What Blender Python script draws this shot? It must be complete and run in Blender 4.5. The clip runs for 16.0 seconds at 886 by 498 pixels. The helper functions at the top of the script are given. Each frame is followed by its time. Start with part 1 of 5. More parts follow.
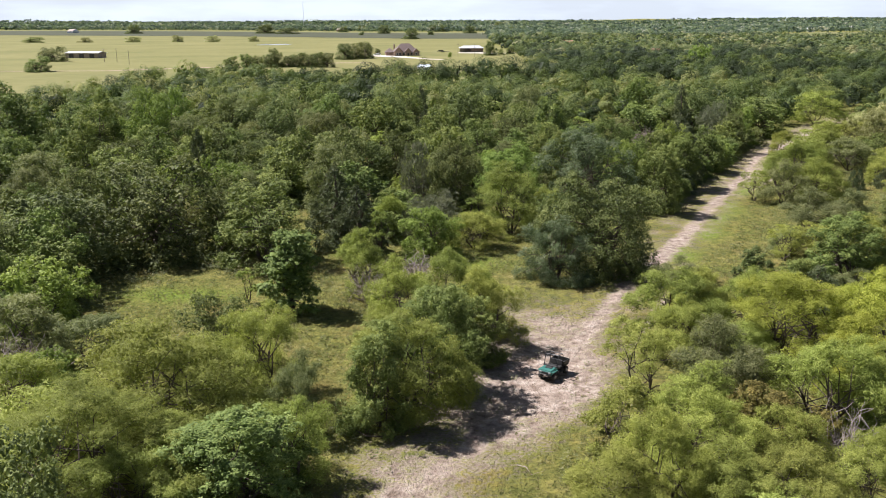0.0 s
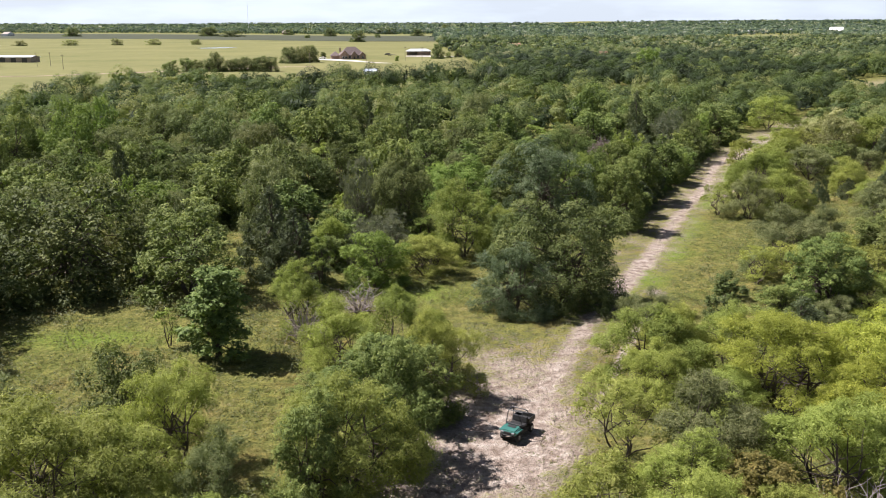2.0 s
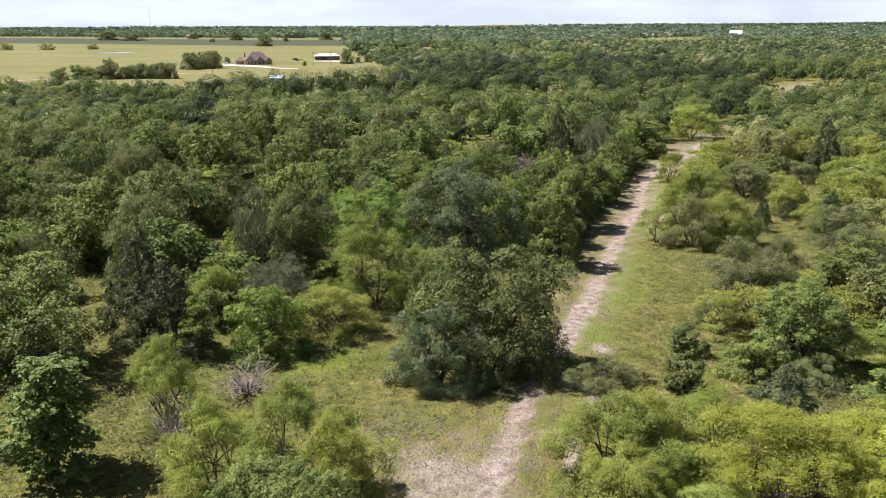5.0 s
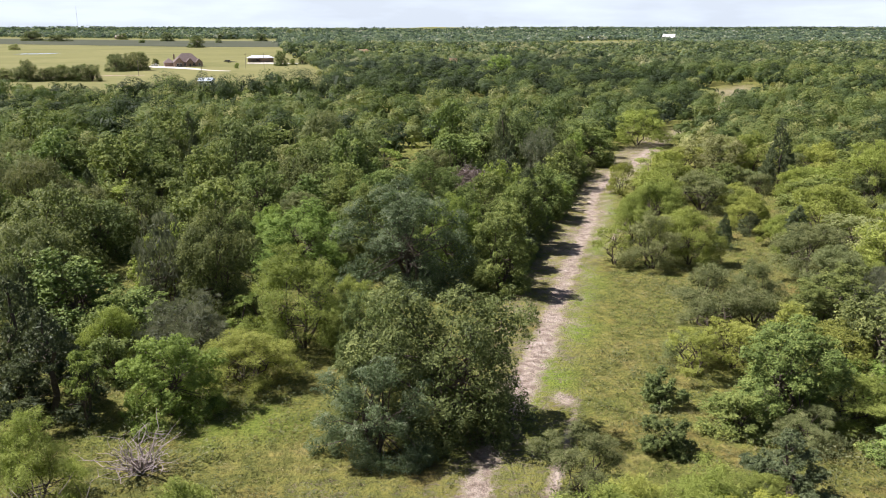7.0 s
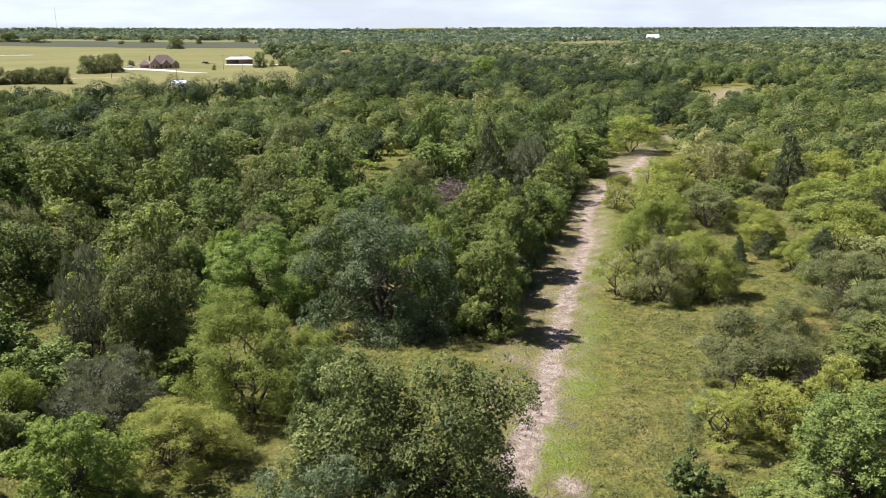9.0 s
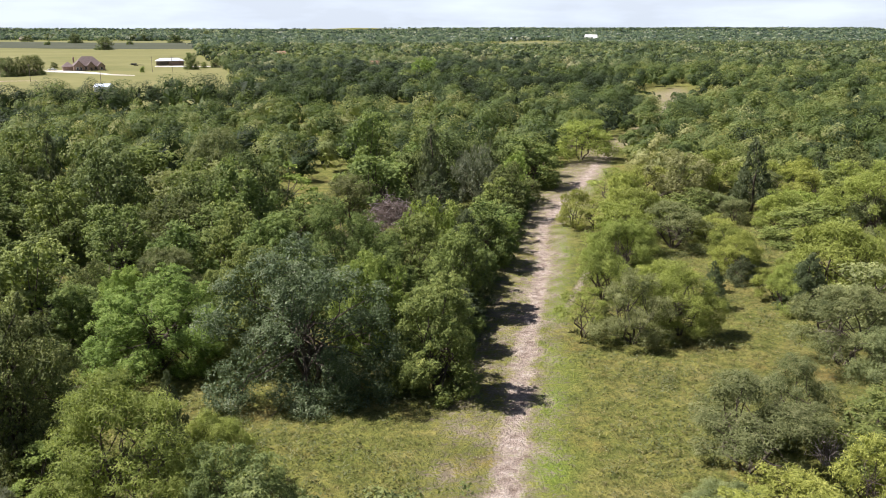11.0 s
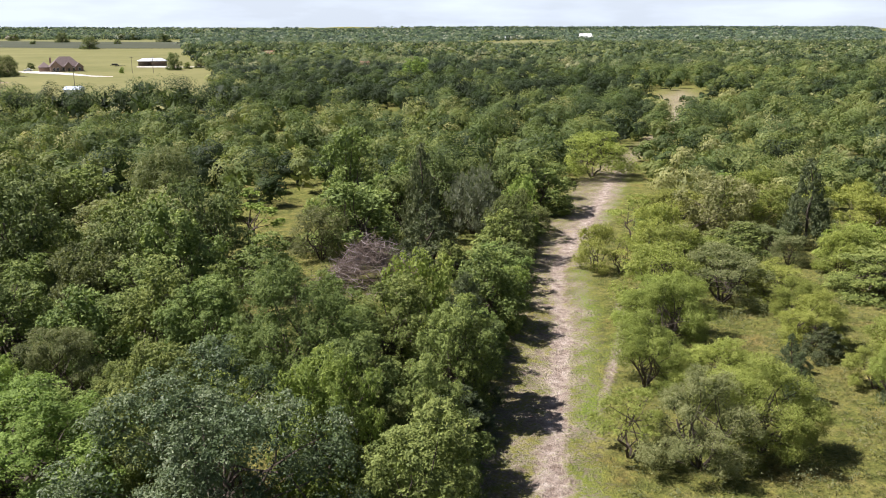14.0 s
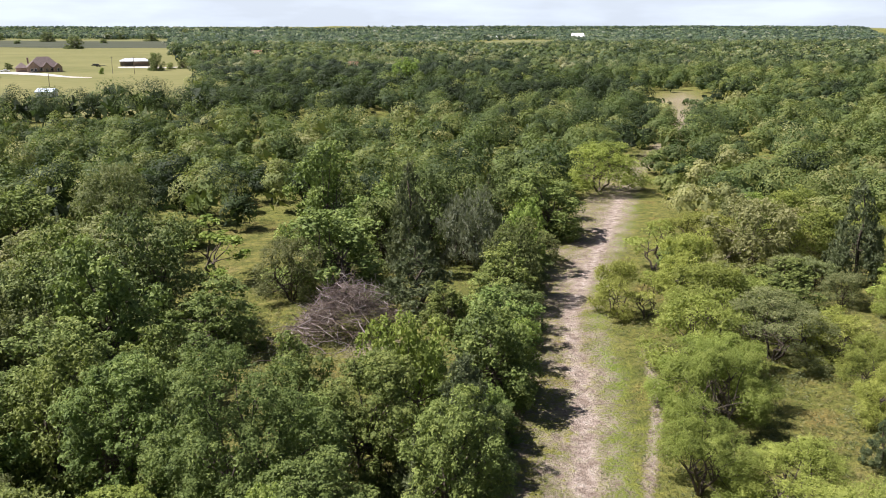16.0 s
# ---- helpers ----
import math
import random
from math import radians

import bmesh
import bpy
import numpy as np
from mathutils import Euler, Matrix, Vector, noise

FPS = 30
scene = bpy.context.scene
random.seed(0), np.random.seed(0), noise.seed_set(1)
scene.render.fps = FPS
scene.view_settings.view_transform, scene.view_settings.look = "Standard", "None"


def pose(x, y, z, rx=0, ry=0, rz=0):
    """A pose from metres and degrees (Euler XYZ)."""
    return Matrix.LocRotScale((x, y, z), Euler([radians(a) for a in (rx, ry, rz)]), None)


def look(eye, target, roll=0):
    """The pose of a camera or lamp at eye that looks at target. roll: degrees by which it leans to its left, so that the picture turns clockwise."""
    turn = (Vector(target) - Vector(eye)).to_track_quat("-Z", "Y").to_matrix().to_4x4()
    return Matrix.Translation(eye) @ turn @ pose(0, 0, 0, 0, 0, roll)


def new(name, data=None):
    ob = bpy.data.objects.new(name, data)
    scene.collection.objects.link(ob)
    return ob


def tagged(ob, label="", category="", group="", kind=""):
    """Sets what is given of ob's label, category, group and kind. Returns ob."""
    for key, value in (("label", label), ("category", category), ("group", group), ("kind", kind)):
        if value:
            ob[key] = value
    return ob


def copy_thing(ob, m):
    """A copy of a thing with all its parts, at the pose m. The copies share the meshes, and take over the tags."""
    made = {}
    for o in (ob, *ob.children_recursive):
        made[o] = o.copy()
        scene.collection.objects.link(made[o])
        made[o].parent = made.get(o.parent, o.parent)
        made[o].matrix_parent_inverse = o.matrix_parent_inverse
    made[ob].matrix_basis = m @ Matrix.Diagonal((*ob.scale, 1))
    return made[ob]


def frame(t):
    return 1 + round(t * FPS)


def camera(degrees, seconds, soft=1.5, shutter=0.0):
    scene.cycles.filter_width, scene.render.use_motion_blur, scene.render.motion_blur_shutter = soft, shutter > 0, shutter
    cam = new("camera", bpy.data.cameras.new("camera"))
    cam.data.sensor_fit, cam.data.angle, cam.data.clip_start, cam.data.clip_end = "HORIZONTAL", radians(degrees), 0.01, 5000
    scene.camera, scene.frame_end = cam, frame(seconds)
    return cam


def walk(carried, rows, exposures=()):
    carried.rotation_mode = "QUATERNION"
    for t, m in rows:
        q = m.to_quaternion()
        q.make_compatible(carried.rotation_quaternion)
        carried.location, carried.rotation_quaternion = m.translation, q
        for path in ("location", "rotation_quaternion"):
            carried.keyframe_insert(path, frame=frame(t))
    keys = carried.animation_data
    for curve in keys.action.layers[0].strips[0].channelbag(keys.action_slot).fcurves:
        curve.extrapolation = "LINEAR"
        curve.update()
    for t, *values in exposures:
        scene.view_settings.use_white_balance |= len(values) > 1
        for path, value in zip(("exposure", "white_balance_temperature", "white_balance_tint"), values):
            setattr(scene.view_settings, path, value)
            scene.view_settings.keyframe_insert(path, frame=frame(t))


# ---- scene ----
cam = camera(53.79, 16.0, soft=1.0)
# seconds, eye, pitch, lean and turn in degrees
PATH = [
    (0.0, 0.00, -0.00, 26.00, 75.347, 0.254, -0.100),
    (0.5, 0.07, 2.20, 26.06, 75.358, 0.265, -0.952),
    (1.0, 0.15, 4.44, 26.15, 75.401, 0.263, -1.820),
    (1.5, 0.23, 6.71, 26.25, 75.437, 0.272, -2.590),
    (2.0, 0.38, 9.10, 26.36, 75.481, 0.249, -3.471),
    (2.5, 0.56, 11.55, 26.46, 75.509, 0.232, -4.281),
    (3.0, 0.78, 14.05, 26.57, 75.554, 0.226, -5.123),
    (3.5, 1.02, 16.53, 26.66, 75.578, 0.224, -6.067),
    (4.0, 1.30, 19.09, 26.77, 75.615, 0.211, -7.047),
    (4.5, 1.63, 21.68, 26.86, 75.635, 0.214, -7.955),
    (5.0, 2.07, 24.36, 26.92, 75.661, 0.240, -9.194),
    (5.2, 2.27, 25.45, 26.94, 75.672, 0.246, -9.846),
    (7.3, 4.55, 37.17, 26.69, 75.799, -0.094, -13.382),
    (7.5, 4.91, 38.43, 26.67, 75.800, -0.076, -13.459),
    (8.0, 5.81, 41.59, 26.62, 75.811, -0.041, -13.674),
    (8.5, 6.71, 44.75, 26.57, 75.822, -0.015, -13.899),
    (8.7, 7.08, 46.01, 26.56, 75.824, -0.016, -13.977),
    (10.8, 10.90, 59.48, 26.62, 75.888, -0.007, -17.855),
    (11.0, 11.35, 60.84, 26.63, 75.850, -0.005, -18.138),
    (11.5, 12.48, 64.27, 26.63, 75.826, -0.008, -18.496),
    (12.0, 13.63, 67.76, 26.66, 75.835, -0.033, -18.572),
    (12.5, 14.82, 71.25, 26.67, 75.818, -0.039, -18.571),
    (13.0, 16.02, 74.86, 26.68, 75.809, -0.039, -18.587),
    (13.5, 17.27, 78.55, 26.68, 75.787, -0.004, -18.604),
    (14.0, 18.56, 82.32, 26.68, 75.780, 0.005, -18.577),
    (14.5, 19.82, 86.07, 26.67, 75.764, 0.004, -18.589),
    (15.0, 21.04, 89.87, 26.66, 75.770, -0.004, -18.726),
    (15.5, 22.32, 93.69, 26.65, 75.751, -0.021, -18.872),
    (16.0, 23.65, 97.59, 26.68, 75.745, -0.039, -19.153),
]
walk(cam, [(row[0], pose(*row[1:])) for row in PATH], [(0.0, 1.07, 6030, 18), (16.0, 1.03, 6030, 18)])

# ---- light ----
SUN_EL, SUN_AZ = 54.0, -67.0            # degrees; azimuth clockwise from +y
world = bpy.data.worlds.new("world")
scene.world = world
world.use_nodes = True
wn, wl = world.node_tree.nodes, world.node_tree.links
wn.clear()
sky = wn.new("ShaderNodeTexSky")
sky.sky_type, sky.sun_disc = "NISHITA", False
sky.sun_elevation, sky.sun_rotation = radians(SUN_EL), radians(SUN_AZ % 360)
sky.air_density, sky.dust_density, sky.altitude = 1.0, 1.6, 150
wtc, wmap, wno, wramp, wmix, wbg, wout = (wn.new("ShaderNode" + s) for s in (
    "TexCoord", "Mapping", "TexNoise", "ValToRGB", "Mix", "Background", "OutputWorld"))
wmap.inputs["Scale"].default_value = (5, 5, 26)
wno.inputs["Scale"].default_value, wno.inputs["Detail"].default_value = 1.3, 7
wramp.color_ramp.elements[0].position, wramp.color_ramp.elements[1].position = 0.42, 0.66
wramp.color_ramp.elements[0].color, wramp.color_ramp.elements[1].color = (0.78, 0.78, 0.78, 1), (1, 1, 1, 1)
wsep, wrange, wmul = wn.new("ShaderNodeSeparateXYZ"), wn.new("ShaderNodeMapRange"), wn.new("ShaderNodeMath")
wrange.inputs["From Min"].default_value, wrange.inputs["From Max"].default_value = 0.04, 0.24
wrange.inputs["To Min"].default_value, wrange.inputs["To Max"].default_value = 1.0, 0.0
wmul.operation = "MULTIPLY"
wmix.data_type = "RGBA"
wmix.inputs["B"].default_value = (14.4, 15.9, 16.4, 1)
wl.new(wtc.outputs["Generated"], wmap.inputs["Vector"])
wl.new(wmap.outputs["Vector"], wno.inputs["Vector"])
wl.new(wno.outputs["Fac"], wramp.inputs["Fac"])
wl.new(wtc.outputs["Generated"], wsep.inputs["Vector"])
wl.new(wsep.outputs["Z"], wrange.inputs["Value"])
wl.new(wrange.outputs["Result"], wmul.inputs[0])
wl.new(wramp.outputs["Color"], wmul.inputs[1])
wl.new(wmul.outputs[0], wmix.inputs["Factor"])
wl.new(sky.outputs["Color"], wmix.inputs["A"])
wl.new(wmix.outputs["Result"], wbg.inputs["Color"])
wbg.inputs["Strength"].default_value = 0.031
wl.new(wbg.outputs["Background"], wout.inputs["Surface"])

sun_data = bpy.data.lights.new("sun", "SUN")
sun_data.energy, sun_data.angle, sun_data.color = 5.0, radians(0.53), (1.0, 0.95, 0.86)
sun = new("sun", sun_data)
_e, _a = radians(SUN_EL), radians(SUN_AZ)
sun.matrix_world = look((math.sin(_a) * math.cos(_e) * 300, math.cos(_a) * math.cos(_e) * 300, math.sin(_e) * 300), (0, 0, 0))


# ---- materials ----
def material(name):
    m = bpy.data.materials.new(name)
    m.use_nodes = True
    nt = m.node_tree
    nt.nodes.clear()
    out = nt.nodes.new("ShaderNodeOutputMaterial")
    return m, nt.nodes, nt.links, out


def noise_node(n, l, scale, detail=5.0, rough=0.55, coord="Object"):
    tc, no = n.new("ShaderNodeTexCoord"), n.new("ShaderNodeTexNoise")
    no.inputs["Scale"].default_value, no.inputs["Detail"].default_value = scale, detail
    no.inputs["Roughness"].default_value = rough
    l.new(tc.outputs[coord], no.inputs["Vector"])
    return no.outputs["Fac"]


def ramp_node(n, l, fac, stops):
    r = n.new("ShaderNodeValToRGB")
    while len(r.color_ramp.elements) < len(stops):
        r.color_ramp.elements.new(0.5)
    for e, (p, c) in zip(r.color_ramp.elements, stops):
        e.position, e.color = p, (*c, 1) if len(c) == 3 else c
    l.new(fac, r.inputs["Fac"])
    return r.outputs["Color"]


def mix_node(n, l, fac, a, b, blend="MIX"):
    m = n.new("ShaderNodeMix")
    m.data_type, m.blend_type = "RGBA", blend
    for key, v in (("Factor", fac), ("A", a), ("B", b)):
        if isinstance(v, (int, float)):
            m.inputs[key].default_value = v
        elif isinstance(v, tuple):
            m.inputs[key].default_value = (*v, 1)
        else:
            l.new(v, m.inputs[key])
    return m.outputs["Result"]


def math_node(n, l, op, a, b=None):
    m = n.new("ShaderNodeMath")
    m.operation, m.use_clamp = op, False
    for i, v in enumerate((a, b)):
        if v is None:
            continue
        if isinstance(v, (int, float)):
            m.inputs[i].default_value = v
        else:
            l.new(v, m.inputs[i])
    return m.outputs[0]


def foliage(name, dark, mid, light, through_light=0.35, gloss=0.68, kinds=False, spread=0.35, tint=(1.045, 0.985, 1.10)):
    """Leaf surface: colour varies from spray to spray and from plant to plant; light shines through."""
    m, n, l, out = material(name)
    geo, inf, at = n.new("ShaderNodeNewGeometry"), n.new("ShaderNodeObjectInfo"), n.new("ShaderNodeAttribute")
    at.attribute_name = "tone"
    tone, each = at.outputs["Fac"], geo.outputs["Random Per Island"]
    if kinds:
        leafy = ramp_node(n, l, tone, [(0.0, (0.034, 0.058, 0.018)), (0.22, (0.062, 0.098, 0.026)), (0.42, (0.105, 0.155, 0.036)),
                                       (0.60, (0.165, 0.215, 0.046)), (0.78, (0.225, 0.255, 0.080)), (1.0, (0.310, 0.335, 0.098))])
        shade = ramp_node(n, l, each, [(0.0, (0.84, 0.85, 0.83)), (1.0, (1.14, 1.13, 1.12))])
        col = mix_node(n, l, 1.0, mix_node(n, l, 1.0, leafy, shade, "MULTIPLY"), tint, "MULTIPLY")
        which = tone
    else:
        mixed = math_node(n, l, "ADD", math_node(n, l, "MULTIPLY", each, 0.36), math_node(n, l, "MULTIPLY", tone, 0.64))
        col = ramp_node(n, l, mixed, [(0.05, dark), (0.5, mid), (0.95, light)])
        col = mix_node(n, l, 1.0, col, tint, "MULTIPLY")
        which = inf.outputs["Random"]
    hs = n.new("ShaderNodeHueSaturation")
    l.new(col, hs.inputs["Color"])
    l.new(math_node(n, l, "MULTIPLY_ADD", which, spread), hs.inputs["Value"])
    hs.inputs["Value"].links[0].from_node.inputs[2].default_value = 1 - spread / 2
    w2 = math_node(n, l, "FRACT", math_node(n, l, "MULTIPLY", which, 7.31))
    h2 = math_node(n, l, "MULTIPLY_ADD", w2, 0.026)
    h2.node.inputs[2].default_value = 0.486
    l.new(h2, hs.inputs["Hue"])
    pr, tr, mx = n.new("ShaderNodeBsdfPrincipled"), n.new("ShaderNodeBsdfTranslucent"), n.new("ShaderNodeMixShader")
    l.new(hs.outputs["Color"], pr.inputs["Base Color"])
    pr.inputs["Roughness"].default_value = gloss
    pr.inputs["Specular IOR Level"].default_value = 0.22
    l.new(mix_node(n, l, 1.0, hs.outputs["Color"], (1.14, 1.2, 0.72), "MULTIPLY"), tr.inputs["Color"])
    mx.inputs["Fac"].default_value = through_light
    l.new(pr.outputs[0], mx.inputs[1])
    l.new(tr.outputs[0], mx.inputs[2])
    l.new(mx.outputs[0], out.inputs["Surface"])
    return m


def rough_surface(name, a, b, scale=3.0, roughness=0.85, metal=0.0, bump=0.0, fine=30.0):
    """Two-scale mottled surface."""
    m, n, l, out = material(name)
    big, small = noise_node(n, l, scale), noise_node(n, l, fine, 3)
    fac = math_node(n, l, "ADD", math_node(n, l, "MULTIPLY", big, 0.65), math_node(n, l, "MULTIPLY", small, 0.35))
    col = ramp_node(n, l, fac, [(0.3, a), (0.7, b)])
    pr = n.new("ShaderNodeBsdfPrincipled")
    l.new(col, pr.inputs["Base Color"])
    pr.inputs["Roughness"].default_value, pr.inputs["Metallic"].default_value = roughness, metal
    pr.inputs["Specular IOR Level"].default_value = 0.12 if roughness > 0.92 else 0.5
    if bump:
        bp = n.new("ShaderNodeBump")
        bp.inputs["Strength"].default_value, bp.inputs["Distance"].default_value = bump, 0.05
        l.new(small, bp.inputs["Height"])
        l.new(bp.outputs["Normal"], pr.inputs["Normal"])
    l.new(pr.outputs[0], out.inputs["Surface"])
    return m


def spread_noise(n, l, scale, gain, detail=5.0):
    """Noise round 0.5 with its contrast raised."""
    v = math_node(n, l, "MULTIPLY_ADD", noise_node(n, l, scale, detail, 0.6), gain)
    v.node.inputs[2].default_value = 0.5 - 0.5 * gain
    return v


def ground_material():
    m, n, l, out = material("grassy_ground")
    broad, mid, patch, fine, grit = (spread_noise(n, l, s, g) for s, g in ((0.05, 2.2), (0.36, 2.2), (1.25, 2.4), (4.2, 2.4), (13.0, 2.6)))
    grass = ramp_node(n, l, mid, [(0.05, (0.090, 0.098, 0.028)), (0.35, (0.142, 0.138, 0.040)), (0.62, (0.190, 0.172, 0.054)), (0.95, (0.270, 0.222, 0.090))])
    grass = mix_node(n, l, math_node(n, l, "MULTIPLY", broad, 0.65), grass, (0.146, 0.174, 0.034))
    rust = spread_noise(n, l, 0.17, 3.0)
    grass = mix_node(n, l, ramp_node(n, l, rust, [(0.66, (0, 0, 0)), (1.0, (0.5, 0.5, 0.5))]), grass, (0.205, 0.142, 0.052))
    grass = mix_node(n, l, 0.95, grass, ramp_node(n, l, patch, [(0.05, (0.46, 0.52, 0.42)), (0.5, (1.0, 1.0, 1.0)), (0.95, (1.36, 1.30, 1.18))]), "MULTIPLY")
    grass = mix_node(n, l, 0.7, grass, ramp_node(n, l, fine, [(0.05, (0.52, 0.56, 0.46)), (0.5, (1.0, 1.0, 1.0)), (0.95, (1.32, 1.27, 1.18))]), "MULTIPLY")
    lush = n.new("ShaderNodeAttribute")
    lush.attribute_name = "lush"
    green = ramp_node(n, l, fine, [(0.1, (0.090, 0.135, 0.018)), (0.9, (0.215, 0.275, 0.040))])
    grass = mix_node(n, l, math_node(n, l, "MULTIPLY", lush.outputs["Fac"], 1.0), grass, green)
    soil = ramp_node(n, l, patch, [(0.05, (0.200, 0.148, 0.112)), (0.5, (0.372, 0.298, 0.240)), (0.95, (0.580, 0.495, 0.420))])
    soil = mix_node(n, l, 0.8, soil, ramp_node(n, l, grit, [(0.05, (0.50, 0.48, 0.46)), (0.5, (1.0, 1.0, 1.0)), (0.95, (1.28, 1.27, 1.26))]), "MULTIPLY")
    dirt = n.new("ShaderNodeAttribute")
    dirt.attribute_name = "dirt"
    edge = math_node(n, l, "ADD", math_node(n, l, "MULTIPLY", patch, 0.42), math_node(n, l, "ADD", math_node(n, l, "MULTIPLY", fine, 0.36), math_node(n, l, "MULTIPLY", grit, 0.22)))
    cover = math_node(n, l, "ADD", math_node(n, l, "SUBTRACT", dirt.outputs["Fac"], edge), 0.5)
    col = mix_node(n, l, ramp_node(n, l, cover, [(0.31, (0, 0, 0)), (0.69, (1, 1, 1))]), grass, soil)
    pr, bp = n.new("ShaderNodeBsdfPrincipled"), n.new("ShaderNodeBump")
    l.new(col, pr.inputs["Base Color"])
    pr.inputs["Roughness"].default_value, pr.inputs["Specular IOR Level"].default_value = 0.95, 0.12
    bp.inputs["Strength"].default_value, bp.inputs["Distance"].default_value = 1.0, 0.14
    l.new(math_node(n, l, "ADD", fine, math_node(n, l, "ADD", math_node(n, l, "MULTIPLY", grit, 0.4), patch)), bp.inputs["Height"])
    l.new(bp.outputs["Normal"], pr.inputs["Normal"])
    l.new(pr.outputs[0], out.inputs["Surface"])
    return m


GROUND = ground_material()
PASTURE = rough_surface("pasture_grass", (0.116, 0.122, 0.040), (0.205, 0.190, 0.076), 0.012, 0.95, fine=0.12)
PASTURE_PALE = rough_surface("dry_pasture", (0.135, 0.142, 0.055), (0.190, 0.182, 0.080), 0.02, 0.95, fine=0.3)
CROP = rough_surface("dark_crop", (0.050, 0.058, 0.034), (0.078, 0.082, 0.050), 0.012, 0.95, fine=0.2)
WATER = rough_surface("pond_water", (0.05, 0.06, 0.055), (0.07, 0.075, 0.065), 0.05, 0.08, fine=0.5)
GRAVEL = rough_surface("pale_gravel", (0.42, 0.38, 0.33), (0.58, 0.54, 0.48), 0.3, 0.95, fine=4)
DIRT = rough_surface("bare_dirt", (0.24, 0.17, 0.12), (0.42, 0.33, 0.26), 0.25, 0.95, fine=3)
BARK = rough_surface("grey_brown_bark", (0.055, 0.042, 0.032), (0.14, 0.115, 0.09), 3, 0.95, bump=0.6, fine=22)
DEADWOOD = rough_surface("weathered_dead_wood", (0.19, 0.155, 0.14), (0.40, 0.34, 0.315), 2, 0.95, fine=20)
BRUSHWOOD = rough_surface("purplish_brushwood", (0.112, 0.084, 0.068), (0.270, 0.212, 0.172), 1.2, 0.95, fine=14)

LEAF = {
    "mesquite": foliage("mesquite_leaf", (0.112, 0.142, 0.028), (0.246, 0.298, 0.056), (0.425, 0.470, 0.118), 0.33),
    "bright": foliage("bright_mesquite_leaf", (0.142, 0.172, 0.026), (0.292, 0.330, 0.044), (0.465, 0.490, 0.092), 0.38),
    "dusky": foliage("dusky_leaf", (0.074, 0.096, 0.034), (0.172, 0.203, 0.070), (0.315, 0.342, 0.142), 0.30),
    "pale": foliage("pale_leaf", (0.116, 0.140, 0.048), (0.262, 0.290, 0.105), (0.445, 0.460, 0.205), 0.36),
    "elm": foliage("elm_leaf", (0.060, 0.092, 0.022), (0.152, 0.208, 0.046), (0.290, 0.350, 0.088), 0.21),
    "lime": foliage("lime_leaf", (0.088, 0.140, 0.024), (0.198, 0.278, 0.050), (0.345, 0.430, 0.100), 0.28),
    "oak": foliage("oak_leaf", (0.040, 0.060, 0.019), (0.124, 0.160, 0.042), (0.265, 0.312, 0.090), 0.20),
    "silver": foliage("silvery_leaf", (0.040, 0.064, 0.026), (0.110, 0.152, 0.056), (0.310, 0.355, 0.190), 0.18, 0.50),
    "cedar": foliage("cedar_leaf", (0.042, 0.062, 0.028), (0.118, 0.152, 0.062), (0.240, 0.278, 0.125), 0.18, 0.6),
    "grey": foliage("grey_leaf", (0.070, 0.086, 0.046), (0.165, 0.190, 0.108), (0.322, 0.345, 0.238), 0.28),
    "olive": foliage("olive_leaf", (0.085, 0.082, 0.022), (0.200, 0.182, 0.045), (0.350, 0.285, 0.075), 0.33),
    # tint: distance haze painted into the leaf colour, strongest in the distant woods
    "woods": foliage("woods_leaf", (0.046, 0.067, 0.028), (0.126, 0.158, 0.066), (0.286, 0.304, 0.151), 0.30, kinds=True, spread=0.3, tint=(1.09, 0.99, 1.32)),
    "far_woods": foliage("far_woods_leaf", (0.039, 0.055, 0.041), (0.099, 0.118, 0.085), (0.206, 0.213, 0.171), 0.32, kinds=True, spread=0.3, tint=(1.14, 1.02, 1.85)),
    "distant_woods": foliage("haze_blue_leaf", (0.05, 0.06, 0.05), (0.10, 0.12, 0.09), (0.2, 0.21, 0.17), 0.32, kinds=True, spread=0.2, tint=(1.32, 1.22, 3.3)),
    "grass": foliage("grass_blade", (0.110, 0.116, 0.038), (0.205, 0.198, 0.072), (0.360, 0.318, 0.155), 0.35, 0.6),
    "weed": foliage("weed_leaf", (0.074, 0.094, 0.034), (0.145, 0.168, 0.062), (0.262, 0.272, 0.128), 0.32, 0.6),
}


# ---- mesh helpers ----
def mesh_object(name, verts, faces, mat, parent=None, label=""):
    me = bpy.data.meshes.new(name)
    me.from_pydata(np.asarray(verts, float).tolist(), [], faces if isinstance(faces, list) else faces.tolist())
    me.update()
    if mat:
        me.materials.append(mat)
    ob = new(name, me)
    ob.parent = parent
    if label:
        ob["label"] = label
    return ob


def part(name, bm, mat, parent, label=""):
    me = bpy.data.meshes.new(name)
    bm.to_mesh(me)
    bm.free()
    me.materials.append(mat)
    ob = new(name, me)
    ob.parent = parent
    if label:
        ob["label"] = label
    return ob


def thing(name, label, category, m, group="", kind=""):
    ob = new(name)
    ob.empty_display_size = 0.3
    ob.matrix_basis = m
    return tagged(ob, label, category, group, kind)


